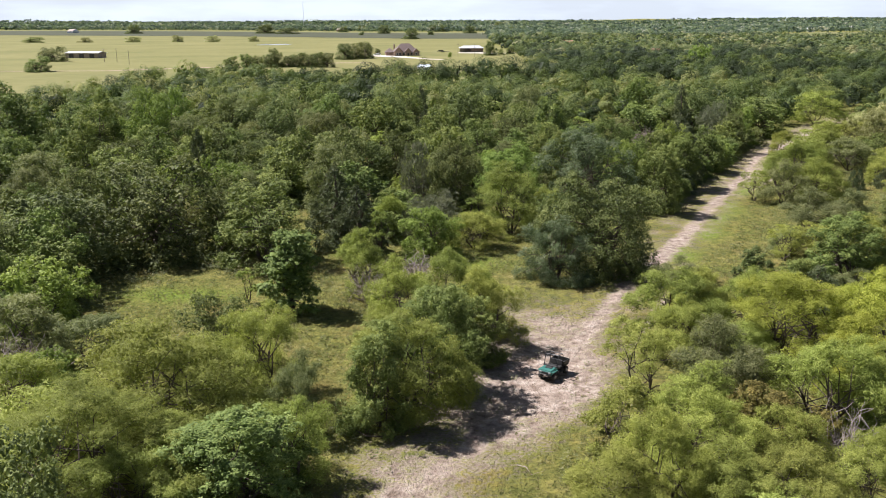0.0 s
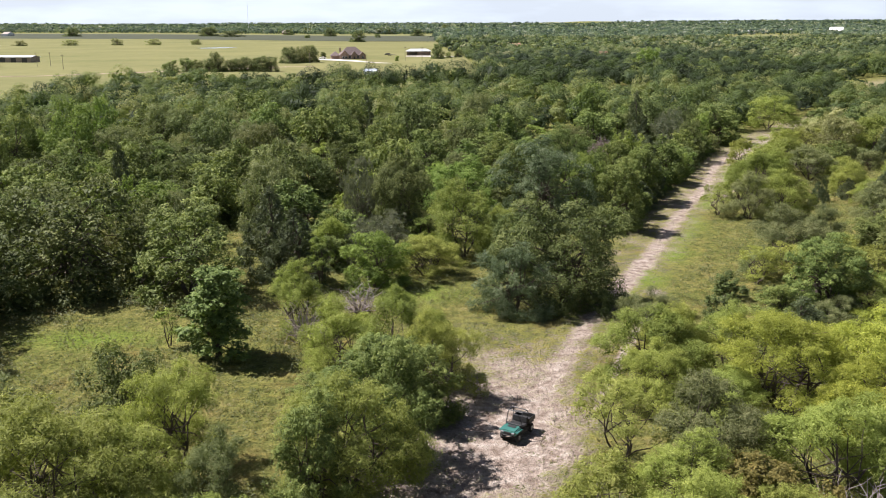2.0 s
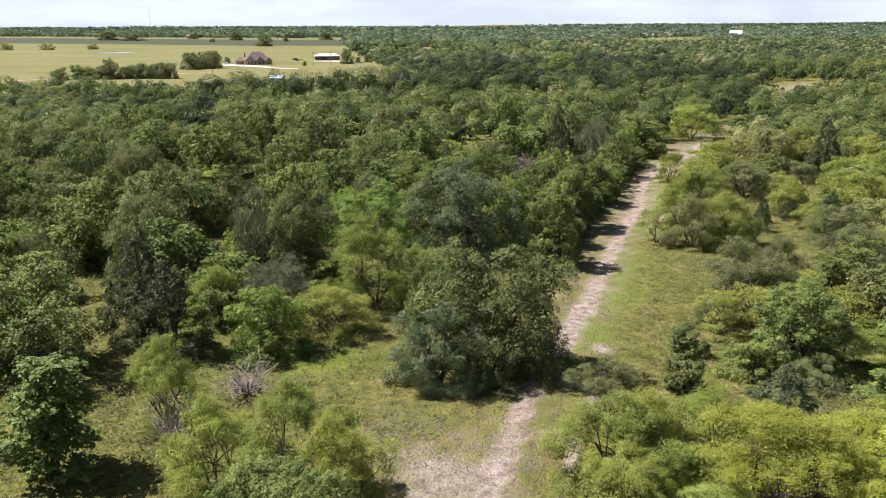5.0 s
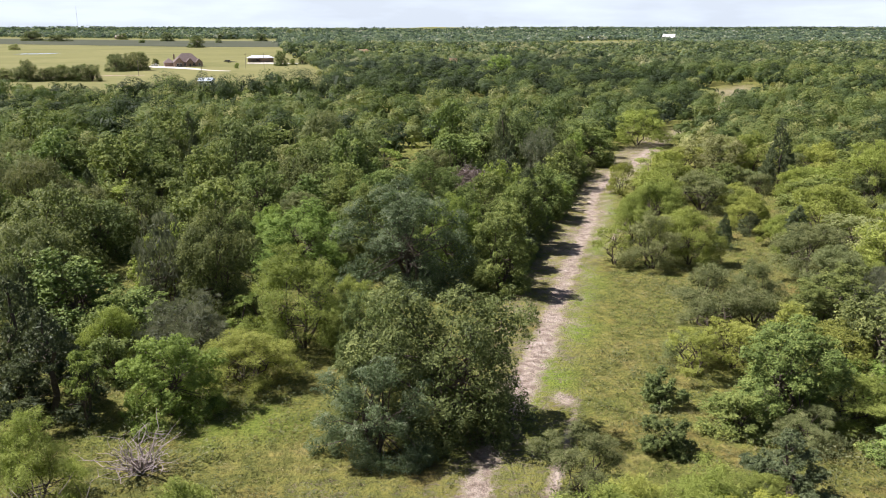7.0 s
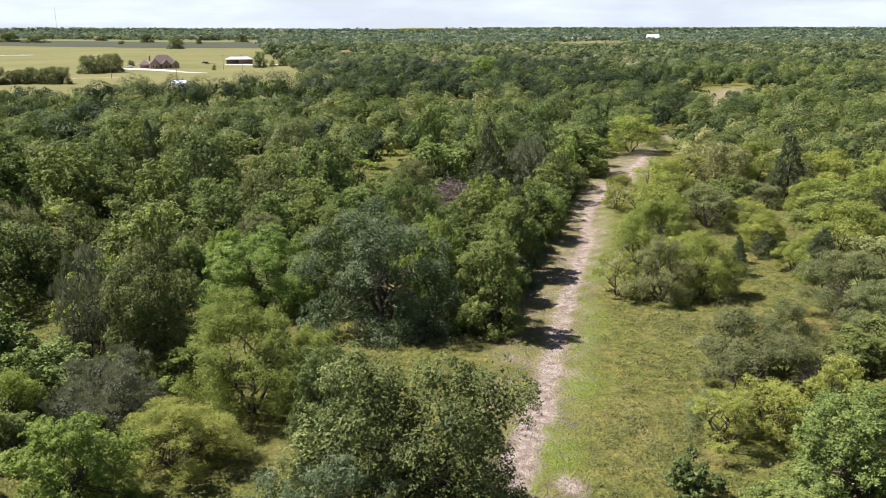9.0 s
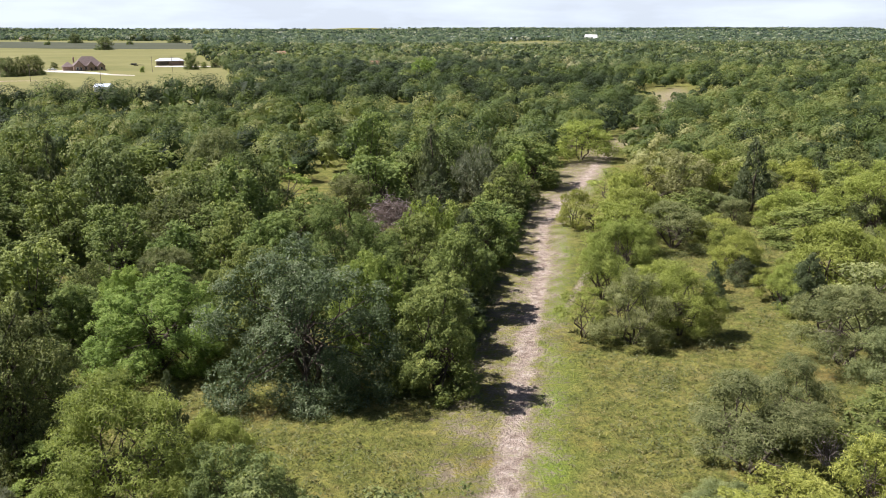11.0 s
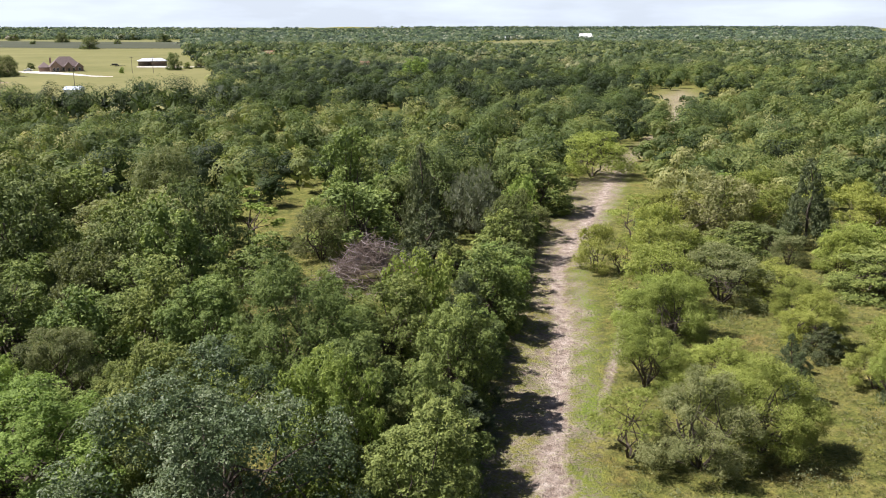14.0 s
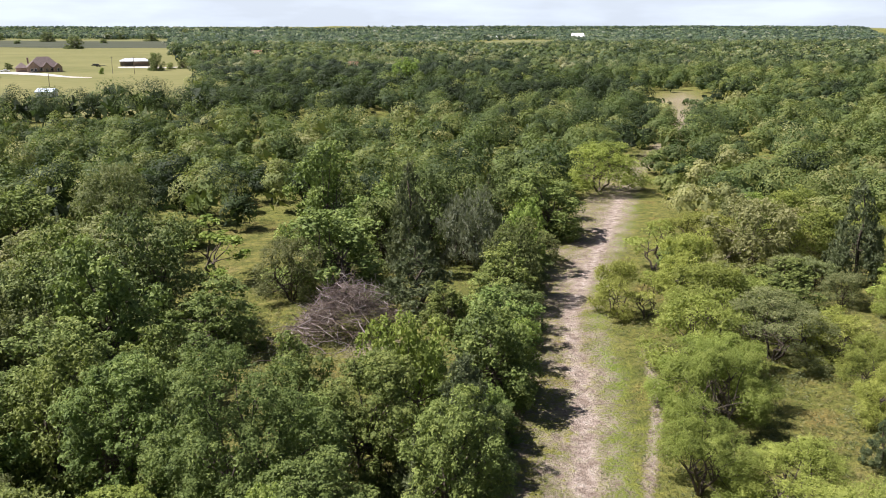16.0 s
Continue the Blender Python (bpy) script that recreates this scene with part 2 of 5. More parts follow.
def box(sx, sy, sz, at=(0, 0, 0), bevel=0.0, rot=None, bm=None):
    """A box whose base centre is at; bevelled edges."""
    bm = bm or bmesh.new()
    made = bmesh.ops.create_cube(bm, size=1)["verts"]
    m = Matrix.Translation(at) @ (rot or Matrix()) @ Matrix.Translation((0, 0, sz / 2)) @ Matrix.Diagonal((sx, sy, sz, 1))
    bmesh.ops.transform(bm, matrix=m, verts=made)
    if bevel:
        edges = {e for v in made for e in v.link_edges}
        bmesh.ops.bevel(bm, geom=list(edges), offset=bevel, segments=2, affect="EDGES", profile=0.5)
    return bm


def tubes(paths, sides=5):
    """Tapered tubes along paths of (point, radius) pairs: vertices and faces."""
    verts, faces = [], []
    ring = np.arange(sides) * 2 * np.pi / sides
    for path in paths:
        pts = np.array([p for p, _ in path], float)
        rad = [r for _, r in path]
        base = len(verts)
        for i, p in enumerate(pts):
            d = pts[min(i + 1, len(pts) - 1)] - pts[max(i - 1, 0)]
            d = d / (np.linalg.norm(d) + 1e-9)
            a = np.cross(d, (0.31, 0.87, 0.19))
            a /= np.linalg.norm(a) + 1e-9
            b = np.cross(d, a)
            for t in ring:
                verts.append(p + rad[i] * (math.cos(t) * a + math.sin(t) * b))
        for i in range(len(pts) - 1):
            for k in range(sides):
                q = (k + 1) % sides
                faces.append([base + i * sides + k, base + i * sides + q, base + (i + 1) * sides + q, base + (i + 1) * sides + k])
        faces.append([base + k for k in range(sides)][::-1])
        faces.append([base + (len(pts) - 1) * sides + k for k in range(sides)])
    return verts, faces


def unit(v):
    return v / (np.linalg.norm(v, axis=-1, keepdims=True) + 1e-9)


def leaves(rng, centres, radii, n, length, width, up=0.4, ragged=0.6, shell=0.75, flat=1.0, droop=0.0, radial=0.0, lean=None, lift=0.2):
    """n pointed leaf sprays over puffs that lean towards the light: (3n, 3) vertices, three to a leaf, and each one's puff."""
    w = radii ** 2
    pick = rng.choice(len(radii), n, p=w / w.sum())
    d = rng.normal(size=(n, 3)) + (0, 0, lift)
    if lean is not None:
        d = d + lean[pick]
    d = unit(d)
    r = radii[pick] * (shell + (1.08 - shell) * rng.rand(n) ** 0.6)
    p = centres[pick] + d * r[:, None] * (1, 1, flat)
    nor = unit(d + np.array((0, 0, up)) + rng.normal(size=(n, 3)) * ragged * 0.92)
    t = unit(np.cross(nor, rng.normal(size=(n, 3))))
    if radial or droop:
        t = unit(t * (1 - radial) + d * radial + np.array((0, 0, -droop)))
        nor = unit(nor - t * (nor * t).sum(1, keepdims=True))
    b = np.cross(nor, t)
    s = (0.65 + 0.7 * rng.rand(n))[:, None]
    tip, tail = p + t * length * s * 0.5, p - t * length * s * 0.5
    return np.stack([tip, tail + b * width * s * 0.5, tail - b * width * s * 0.5], 1).reshape(-1, 3), pick


def set_tone(ob, tone):
    at = ob.data.attributes.new("tone", "FLOAT", "POINT")
    at.data.foreach_set("value", np.asarray(tone, np.float32))
    return ob


def triples(v):
    return np.arange(len(v)).reshape(-1, 3)


# ---- ground ----
TRAIL = [(-9, 33), (-3, 44), (1.6, 50.2), (4.7, 56), (8.6, 62), (11.7, 69.3), (15.8, 78.3), (19.5, 85.6), (23.6, 93.1), (29.8, 104.7),
         (37.4, 121.2), (45.2, 137), (52.2, 150.1), (61.7, 170.3), (68.4, 180.4), (84.5, 203.5), (95.6, 220), (108.4, 238.7), (122, 254),
         (152, 285), (171, 318), (195, 352), (215, 378), (250, 430)]
TRAIL_A = np.array(TRAIL)


def trail_offset(x, y):
    """Distance from the track's middle, signed (right positive), and how far along it, for arrays."""
    p = np.stack([np.ravel(x), np.ravel(y)], 1)
    best, side, along, run = np.full(len(p), 1e9), np.zeros(len(p)), np.zeros(len(p)), 0.0
    for a, b in zip(TRAIL_A[:-1], TRAIL_A[1:]):
        ab = b - a
        ln = np.linalg.norm(ab)
        t = np.clip(((p - a) @ ab) / ln ** 2, 0, 1)
        q = p - (a + t[:, None] * ab)
        d = np.linalg.norm(q, axis=1)
        nearer = d < best
        best = np.where(nearer, d, best)
        side = np.where(nearer, np.sign(ab[1] * q[:, 0] - ab[0] * q[:, 1]), side)
        along = np.where(nearer, run + t * ln, along)
        run += ln
    return best * side, along


def wave(x, y, s, seed=0.0):
    """Smooth field of about -1 to 1 with features of s metres."""
    return (np.sin(x / s * 1.7 + seed) * np.cos(y / s * 1.3 - seed * 1.7) + 0.6 * np.sin((x + y) / s * 2.9 + seed * 2.3)
            + 0.5 * np.cos((x - 1.7 * y) / s * 4.1 + seed * 0.7)) / 2.1


def blob(x, y, cx, cy, rx, ry, turn=0.0):
    c, s = math.cos(radians(turn)), math.sin(radians(turn))
    u, v = (x - cx) * c + (y - cy) * s, -(x - cx) * s + (y - cy) * c
    return np.exp(-((u / rx) ** 2 + (v / ry) ** 2))


def land(x, y):
    """Height of the land: gentle undulation, low hills in the distance."""
    far = np.clip((np.hypot(x, y) - 2300) / 2300, 0, 1.2)
    return 0.10 * wave(x, y, 23, 1.0) * np.clip(1 - np.hypot(x - 25, y - 110) / 900, 0, 1) + (17 + 8 * wave(x, y, 900, 3.0) + 5 * wave(x, y, 310, 1.0)) * far ** 1.4


def build_ground():
    def steps(a, b, lo, hi, fine, grow=1.16):
        mid = list(np.arange(a, b + fine / 2, fine))
        left, right, s = [a], [b], fine
        while left[-1] > lo:
            s *= grow
            left.append(left[-1] - s)
        s = fine
        while right[-1] < hi:
            s *= grow
            right.append(right[-1] + s)
        return np.array(left[:0:-1] + mid + right[1:])

    xs, ys = steps(-30, 105, -4900, 4900, 0.55), steps(36, 215, -4900, 4900, 0.6)
    X, Y = np.meshgrid(xs, ys)
    x, y = X.ravel(), Y.ravel()
    off, along = trail_offset(x, y)
    wob = wave(along, along * 0.3, 14, 2.0) * 0.5
    o = off + wob * 0.6
    z = land(x, y)
    rut = np.exp(-((np.abs(o + 0.2) - 0.85) / 0.5) ** 2) * (0.86 + 0.14 * wave(x, y, 5, 1))
    half = np.interp(along, (0, 20, 42, 75, 100, 121, 146, 200), (1.7, 1.6, 1.5, 1.7, 1.6, 1.45, 1.4, 1.5)) + 0.25 * wave(along, along * 0.4, 6, 5)
    centre = np.interp(along, (0, 20, 42, 75, 100, 121, 146, 180), (0.2, 0.3, -0.2, -0.2, 0.4, 0.7, 0.3, 0.8))
    middle = np.exp(-(np.abs(off - centre + 0.15 * wob + 0.3 * wave(x, y, 1.9, 6)) / half) ** 1.9)
    cleared = 1.15 * blob(x, y, 8.6, 60.5, 3.6, 7.5, -25) + blob(x, y, 7.0, 70, 8.5, 15, -18) + 0.75 * blob(x, y, 1.5, 53, 6.0, 12, -25) + 0.5 * blob(x, y, -2, 45, 4.5, 6)
    worn = np.clip((228 - along) / 14, 0.25, 1)
    far_bare = np.clip((along - 140) / 25, 0, 1) * worn * np.exp(-((off + 0.5) / 5.5) ** 4) * (0.49 + 0.22 * wave(x, y, 3.3, 2))
    verge = np.exp(-((off - 0.2) / 4.3) ** 4) * np.interp(along, (60, 95, 130, 190), (0.34, 0.40, 0.48, 0.50)) * (1 + 0.4 * wave(x, y, 2.7, 3))
    under = np.exp(-((off + 3.4) / 3.0) ** 2) * np.clip((along - 60) / 15, 0, 1) * worn * (0.40 + 0.18 * wave(x, y, 3.7, 4))
    second = np.exp(-((off - 4.3) / 0.5) ** 2) * np.clip(1.1 - np.abs(along - 52) / 26, 0, 1) * 0.95
    second += np.exp(-((off - 6.2 + np.clip((136 - along) * 0.12, 0, 9)) / 0.6) ** 2) * np.clip((along - 104) / 20, 0, 1) * np.clip((150 - along) / 12, 0, 1) * 0.68
    dirt = np.maximum.reduce([rut * 0.30 * worn, middle * (0.78 + 0.26 * wave(x, y, 2.6, 8)) * worn, under, cleared * (0.57 + 0.22 * wave(x, y, 3.1, 5)), far_bare, verge, second])
    dirt = np.where(np.abs(off) > 12, np.maximum(dirt * 0.5, 0), dirt)
    spots = blob(x, y, 26.7, 92, 0.9, 1.6) + blob(x, y, 215, 382, 16, 34, -32) * 0.6 + blob(x, y, 41, 166, 4.5, 4) * 0.55 + blob(x, y, 190, 350, 8, 12) * 0.6
    spots += blob(x, y, 48, 339, 42, 4) * 0.85
    dirt = np.maximum(dirt, np.clip(spots, 0, 0.75)) + 0.05 * wave(x, y, 2.0, 4)
    lush = np.exp(-((off - 2.9 - 0.5 * wave(along, along, 9)) / 1.1) ** 2) * np.clip(0.45 + 0.9 * wave(x, y, 7, 6), 0, 1) * (along > 60)
    lush += blob(x, y, 27.0, 97.5, 1.0, 3.6, -27) + 0.9 * blob(x, y, 23.2, 90.3, 0.9, 3.0, -27) + blob(x, y, -26, 82, 6, 2.5) + 0.7 * blob(x, y, 33.5, 107, 2, 5, -25) + 0.8 * blob(x, y, 3, 93, 5, 3) + 0.5 * blob(x, y, 41, 120, 1.5, 4, -25)
    z = z - 0.07 * rut * (np.abs(off) < 3) - 0.04 * middle + (0.03 + 0.05 * np.clip(np.abs(off) / 4 - 0.8, 0, 1)) * wave(x, y, 1.6, 9) * (np.abs(off) < 60)
    nx = len(xs)
    i = np.arange(nx - 1)
    f = (i[None, :] + nx * np.arange(len(ys) - 1)[:, None]).ravel()
    faces = np.stack([f, f + 1, f + 1 + nx, f + nx], 1)
    ob = mesh_object("ground", np.stack([x, y, z], 1), faces, GROUND)
    for key, v in (("dirt", dirt), ("lush", np.clip(lush, 0, 1))):
        a = ob.data.attributes.new(key, "FLOAT", "POINT")
        a.data.foreach_set("value", np.clip(v, 0, 1).astype(np.float32))
    ob.data.polygons.foreach_set("use_smooth", np.ones(len(faces), bool))
    return tagged(ob, "olive-green rough grassland with a worn pinkish dirt track", "ground", kind="structure")


build_ground()


def sheet(name, label, corners, mat, lift):
    """A level field or lane a little above the ground."""
    bm = bmesh.new()
    bm.faces.new([bm.verts.new((x, y, 0)) for x, y in corners])
    bmesh.ops.triangulate(bm, faces=bm.faces[:])
    for v in bm.verts:
        v.co.z = float(land(np.array(v.co.x), np.array(v.co.y))) + lift
    return tagged(part(name, bm, mat, None), label, "field" if "field" in name or "pasture" in name else "pond" if name == "pond" else "lane", kind="structure")


sheet("pasture", "wide sunlit yellow-green pasture behind the woods",
      [(-1900, 150), (-300, 190), (-138, 225), (-122, 300), (-124, 382), (-100, 428), (-70, 402), (-20, 384), (42, 388), (47, 478), (54, 560), (60, 700), (58, 1000), (70, 1300), (-56, 1340), (-403, 1640), (-930, 1895), (-1900, 2300)], PASTURE, 0.25)
sheet("crop_field", "dark grey-green crop field beyond the pasture", [(-1900, 2306), (-930, 1901), (-403, 1646), (-56, 1346), (70, 1306), (95, 1850), (-89, 1940), (-711, 2450), (-1900, 2800)], CROP, 0.32)
sheet("stubble_field", "pale strip of dry grass beyond the crop", [(-1900, 2806), (-711, 2456), (-89, 1946), (95, 1856), (240, 1906), (300, 2100), (-80, 2150), (-711, 2600), (-1900, 2950)], PASTURE_PALE, 0.35)
sheet("meadow_field", "pale green meadow among distant woods", [(587, 1608), (422, 1080), (538, 1175), (700, 1440), (862, 1746), (799, 1860)], PASTURE_PALE, 0.3)
sheet("grass_field", "grassy gap beside the shed and woods", [(62, 900), (150, 880), (165, 960), (62, 1000)], PASTURE, 0.3)
sheet("pond", "small shallow stock pond in the pasture", [(-212, 1010), (-196, 1002), (-176, 1016), (-172, 1044), (-186, 1050), (-206, 1034)], WATER, 0.36)
sheet("driveway", "pale gravel driveway in front of the house", [(-56, 690), (-50, 670), (-28, 644), (-8, 612), (2, 606), (2, 612), (-10, 626), (-24, 662), (-44, 690)], GRAVEL, 0.33)
sheet("farm_lane", "pale gravel lane to the metal building", [(14, 728), (40, 716), (60, 724), (60, 730), (42, 728), (32, 744), (14, 744)], GRAVEL, 0.36)
sheet("farm_road", "narrow bare road at the pasture edge", [(-420, 488), (-180, 484), (-60, 566), (-45, 566), (-46, 570), (-64, 570), (-184, 488), (-420, 492)], DIRT, 0.34)


# ---- trees ----
def limb(rng, a, b, r0, r1, sag=0.15, k=4):
    a, b = np.array(a, float), np.array(b, float)
    ln = np.linalg.norm(b - a)
    out = []
    for i in range(k + 1):
        t = i / k
        j = rng.normal(size=3) * 0.05 * ln * (0 < i < k)
        out.append((a + (b - a) * t + j + np.array((0, 0, sag * ln * math.sin(math.pi * t))), r0 + (r1 - r0) * t))
    return out


# kind: name, label, leaf, proto height, width, clumps, sub-clumps, clump radius, leaves, length, width, stems, crown base, shape
KINDS = {
    "mesquite": ("mesquite_tree", "feathery yellow-green mesquite tree with a wide open crown", "mesquite", 6.0, 8.0, 22, 8, 1.15, 19000, 0.215, 0.046, 4, 0.12, "umbrella"),
    "bright": ("mesquite_tree", "bright yellow-green mesquite tree in full sun", "bright", 6.0, 8.0, 22, 8, 1.15, 19500, 0.215, 0.054, 4, 0.12, "umbrella"),
    "dusky": ("mesquite_tree", "dusky grey-green mesquite tree with dark inner branches", "dusky", 6.0, 8.0, 22, 8, 1.15, 18000, 0.205, 0.049, 5, 0.10, "umbrella"),
    "pale": ("gum_bumelia_tree", "pale green rounded tree with a lumpy crown", "pale", 7.0, 9.0, 26, 9, 1.2, 19237, 0.181, 0.094, 4, 0.06, "dome"),
    "elm": ("elm_tree", "mid-green leafy elm tree clothed almost to the grass", "elm", 8.0, 7.5, 26, 9, 1.15, 19237, 0.175, 0.108, 3, 0.04, "dome"),
    "lime": ("hackberry_tree", "lime-green hackberry tree with a dense lumpy crown", "lime", 7.0, 8.0, 24, 9, 1.15, 19237, 0.175, 0.108, 3, 0.04, "dome"),
    "oak": ("oak_tree", "large dark green oak tree with a dense round crown", "oak", 10.0, 11.5, 34, 10, 1.6, 26325, 0.202, 0.130, 3, 0.04, "dome"),
    "silver": ("silver_leaved_tree", "dark tree with silvery grey-green leaves", "silver", 9.0, 10.0, 34, 10, 1.25, 34000, 0.145, 0.085, 4, 0.02, "spiky"),
    "cedar": ("cedar_tree", "dark green conical red cedar tree", "cedar", 7.0, 5.5, 34, 7, 0.8, 17212, 0.188, 0.061, 1, 0.0, "cone"),
    "layered": ("cedar_elm_tree", "slender green tree with layered branches in the glade", "elm", 8.5, 5.8, 30, 7, 1.05, 18187, 0.188, 0.101, 1, 0.0, "layers"),
    "grey": ("grey_shrub", "grey-green bushy shrub with fine upright twigs", "grey", 5.0, 6.5, 22, 7, 1.05, 18225, 0.228, 0.043, 6, 0.02, "brush"),
    "olive": ("small_oak_tree", "olive tree with rusty yellowing leaves", "olive", 4.5, 6.0, 18, 8, 0.9, 14175, 0.161, 0.108, 3, 0.05, "dome"),
    "sapling": ("sapling", "thin young tree with sparse light green leaves", "lime", 4.5, 3.5, 11, 6, 0.55, 3847, 0.148, 0.087, 2, 0.25, "umbrella"),
    "bare": ("mesquite_tree", "sparse mesquite with dark bare forking limbs", "mesquite", 5.0, 5.2, 14, 6, 0.75, 5265, 0.202, 0.058, 3, 0.30, "umbrella"),
    "low": ("low_shrub", "low dark green shrub in the grass", "oak", 2.4, 3.0, 12, 7, 0.5, 5265, 0.134, 0.079, 4, 0.0, "dome"),
}
PROTOS = {}


def crown_clumps(rng, h, w, k, sub, rad, base, shape):
    """Centres and radii of the leaf clumps of a crown, and the main clumps' centres."""
    main = []
    for i in range(k):
        a = i * 2.39996 + rng.rand() * 0.6
        u = (i + 0.5) / k
        if shape == "umbrella":
            r = (w / 2 - rad * 0.8) * math.sqrt(u) * rng.uniform(0.8, 1.05)
            z = (h - 0.6 * rad) * (1 - 0.80 * u ** 1.3 * rng.uniform(0.4, 1.15))
        elif shape == "cone":
            z = h * (base + 0.08 + 0.88 * u)
            r = (w / 2) * (1 - u) ** 0.75 * rng.uniform(0.62, 1.0)
        elif shape == "layers":
            z = h * (base + 0.1 + 0.82 * u)
            r = (w / 2 - 0.5) * (1 - 0.65 * u) * rng.uniform(0.35, 1.0)
        else:
            el = math.asin(np.clip(-0.85 + 1.8 * u, -1, 1))
            rr = rng.uniform(0.72, 1.02) if i % 3 else rng.uniform(0.3, 0.6)
            r = (w / 2 - rad * 0.75) * math.cos(el) ** (0.35 if el < 0 else 0.9) * rr
            mid = h * (0.5 + base / 2)
            z = mid + (h * (1 - base) / 2 - rad * 0.55) * math.sin(el) * (1.0 if shape != "spiky" else rng.uniform(0.9, 1.15)) * rr ** 0.3
            if shape == "brush":
                z = h * 0.5 + h * 0.36 * math.sin(el)
        main.append((r * math.cos(a), r * math.sin(a), max(z, rad * 0.5)))
    if shape in ("umbrella", "dome", "spiky", "brush") and base < 0.2:
        for i in range(k // (2 if shape in ("dome", "spiky") and base < 0.07 else 3)):
            a = i * 2.39996 * 1.7 + rng.rand()
            r = (w / 2 - rad * 0.5) * rng.uniform(0.55, 0.98)
            main.append((r * math.cos(a), r * math.sin(a), rad * rng.uniform(0.35, 0.9) + (0.1 * h if shape == "umbrella" else 0)))
    main = np.array(main)
    if shape not in ("cone", "layers"):
        main = main[rng.rand(len(main)) > (0.18 if shape == "umbrella" else 0.09)]
        turn = np.arctan2(main[:, 1], main[:, 0])
        swell = 1 + 0.19 * np.sin(2 * turn + rng.rand() * 6) + 0.13 * np.sin(3 * turn + rng.rand() * 6)
        main = main * np.stack([swell, swell, 1 + 0.10 * np.sin(turn + rng.rand() * 6)], 1)
    k = len(main)
    size = rad * rng.uniform(0.6, 1.32, k)
    if shape == "cone":
        size = size * (1.15 - 0.75 * (np.arange(k) + 0.5) / k)
    sub = int(sub * 2.6)
    out = unit(main - (0, 0, h * 0.36))
    d = unit(rng.normal(size=(k, sub, 3)) + out[:, None] * 0.9 + (0, 0, 0.35))
    reach = rng.uniform(0.62, 1.16, (k, sub, 1))
    cs = (main[:, None] + d * size[:, None, None] * reach * (1, 1, 0.66 if shape in ("umbrella", "layers") else 0.85)).reshape(-1, 3)
    rs = (size[:, None] * rng.uniform(0.17, 0.36, (k, sub)) * (1.5 if shape == "umbrella" else 1.0)).ravel()
    cs[:, 2] = np.maximum(cs[:, 2], rs * 0.6)
    # puffs buried in another lobe would never see the light
    apart = np.linalg.norm(cs[:, None] - main[None], axis=2) / size[None]
    apart[np.arange(len(cs)), np.repeat(np.arange(k), sub)] = 9
    open_air = apart.min(1) > 0.62
    cs, rs = cs[open_air], rs[open_air]
    lean = np.repeat(out, sub, 0)[open_air] * 0.75 + (0, 0, 0.55)
    lobe_tone = np.repeat(rng.normal(size=k) * 0.10, sub)[open_air]
    tone = np.clip(0.5 + lobe_tone + rng.normal(size=len(rs)) * 0.15, 0, 1)
    return cs, rs, lean, tone, main, size


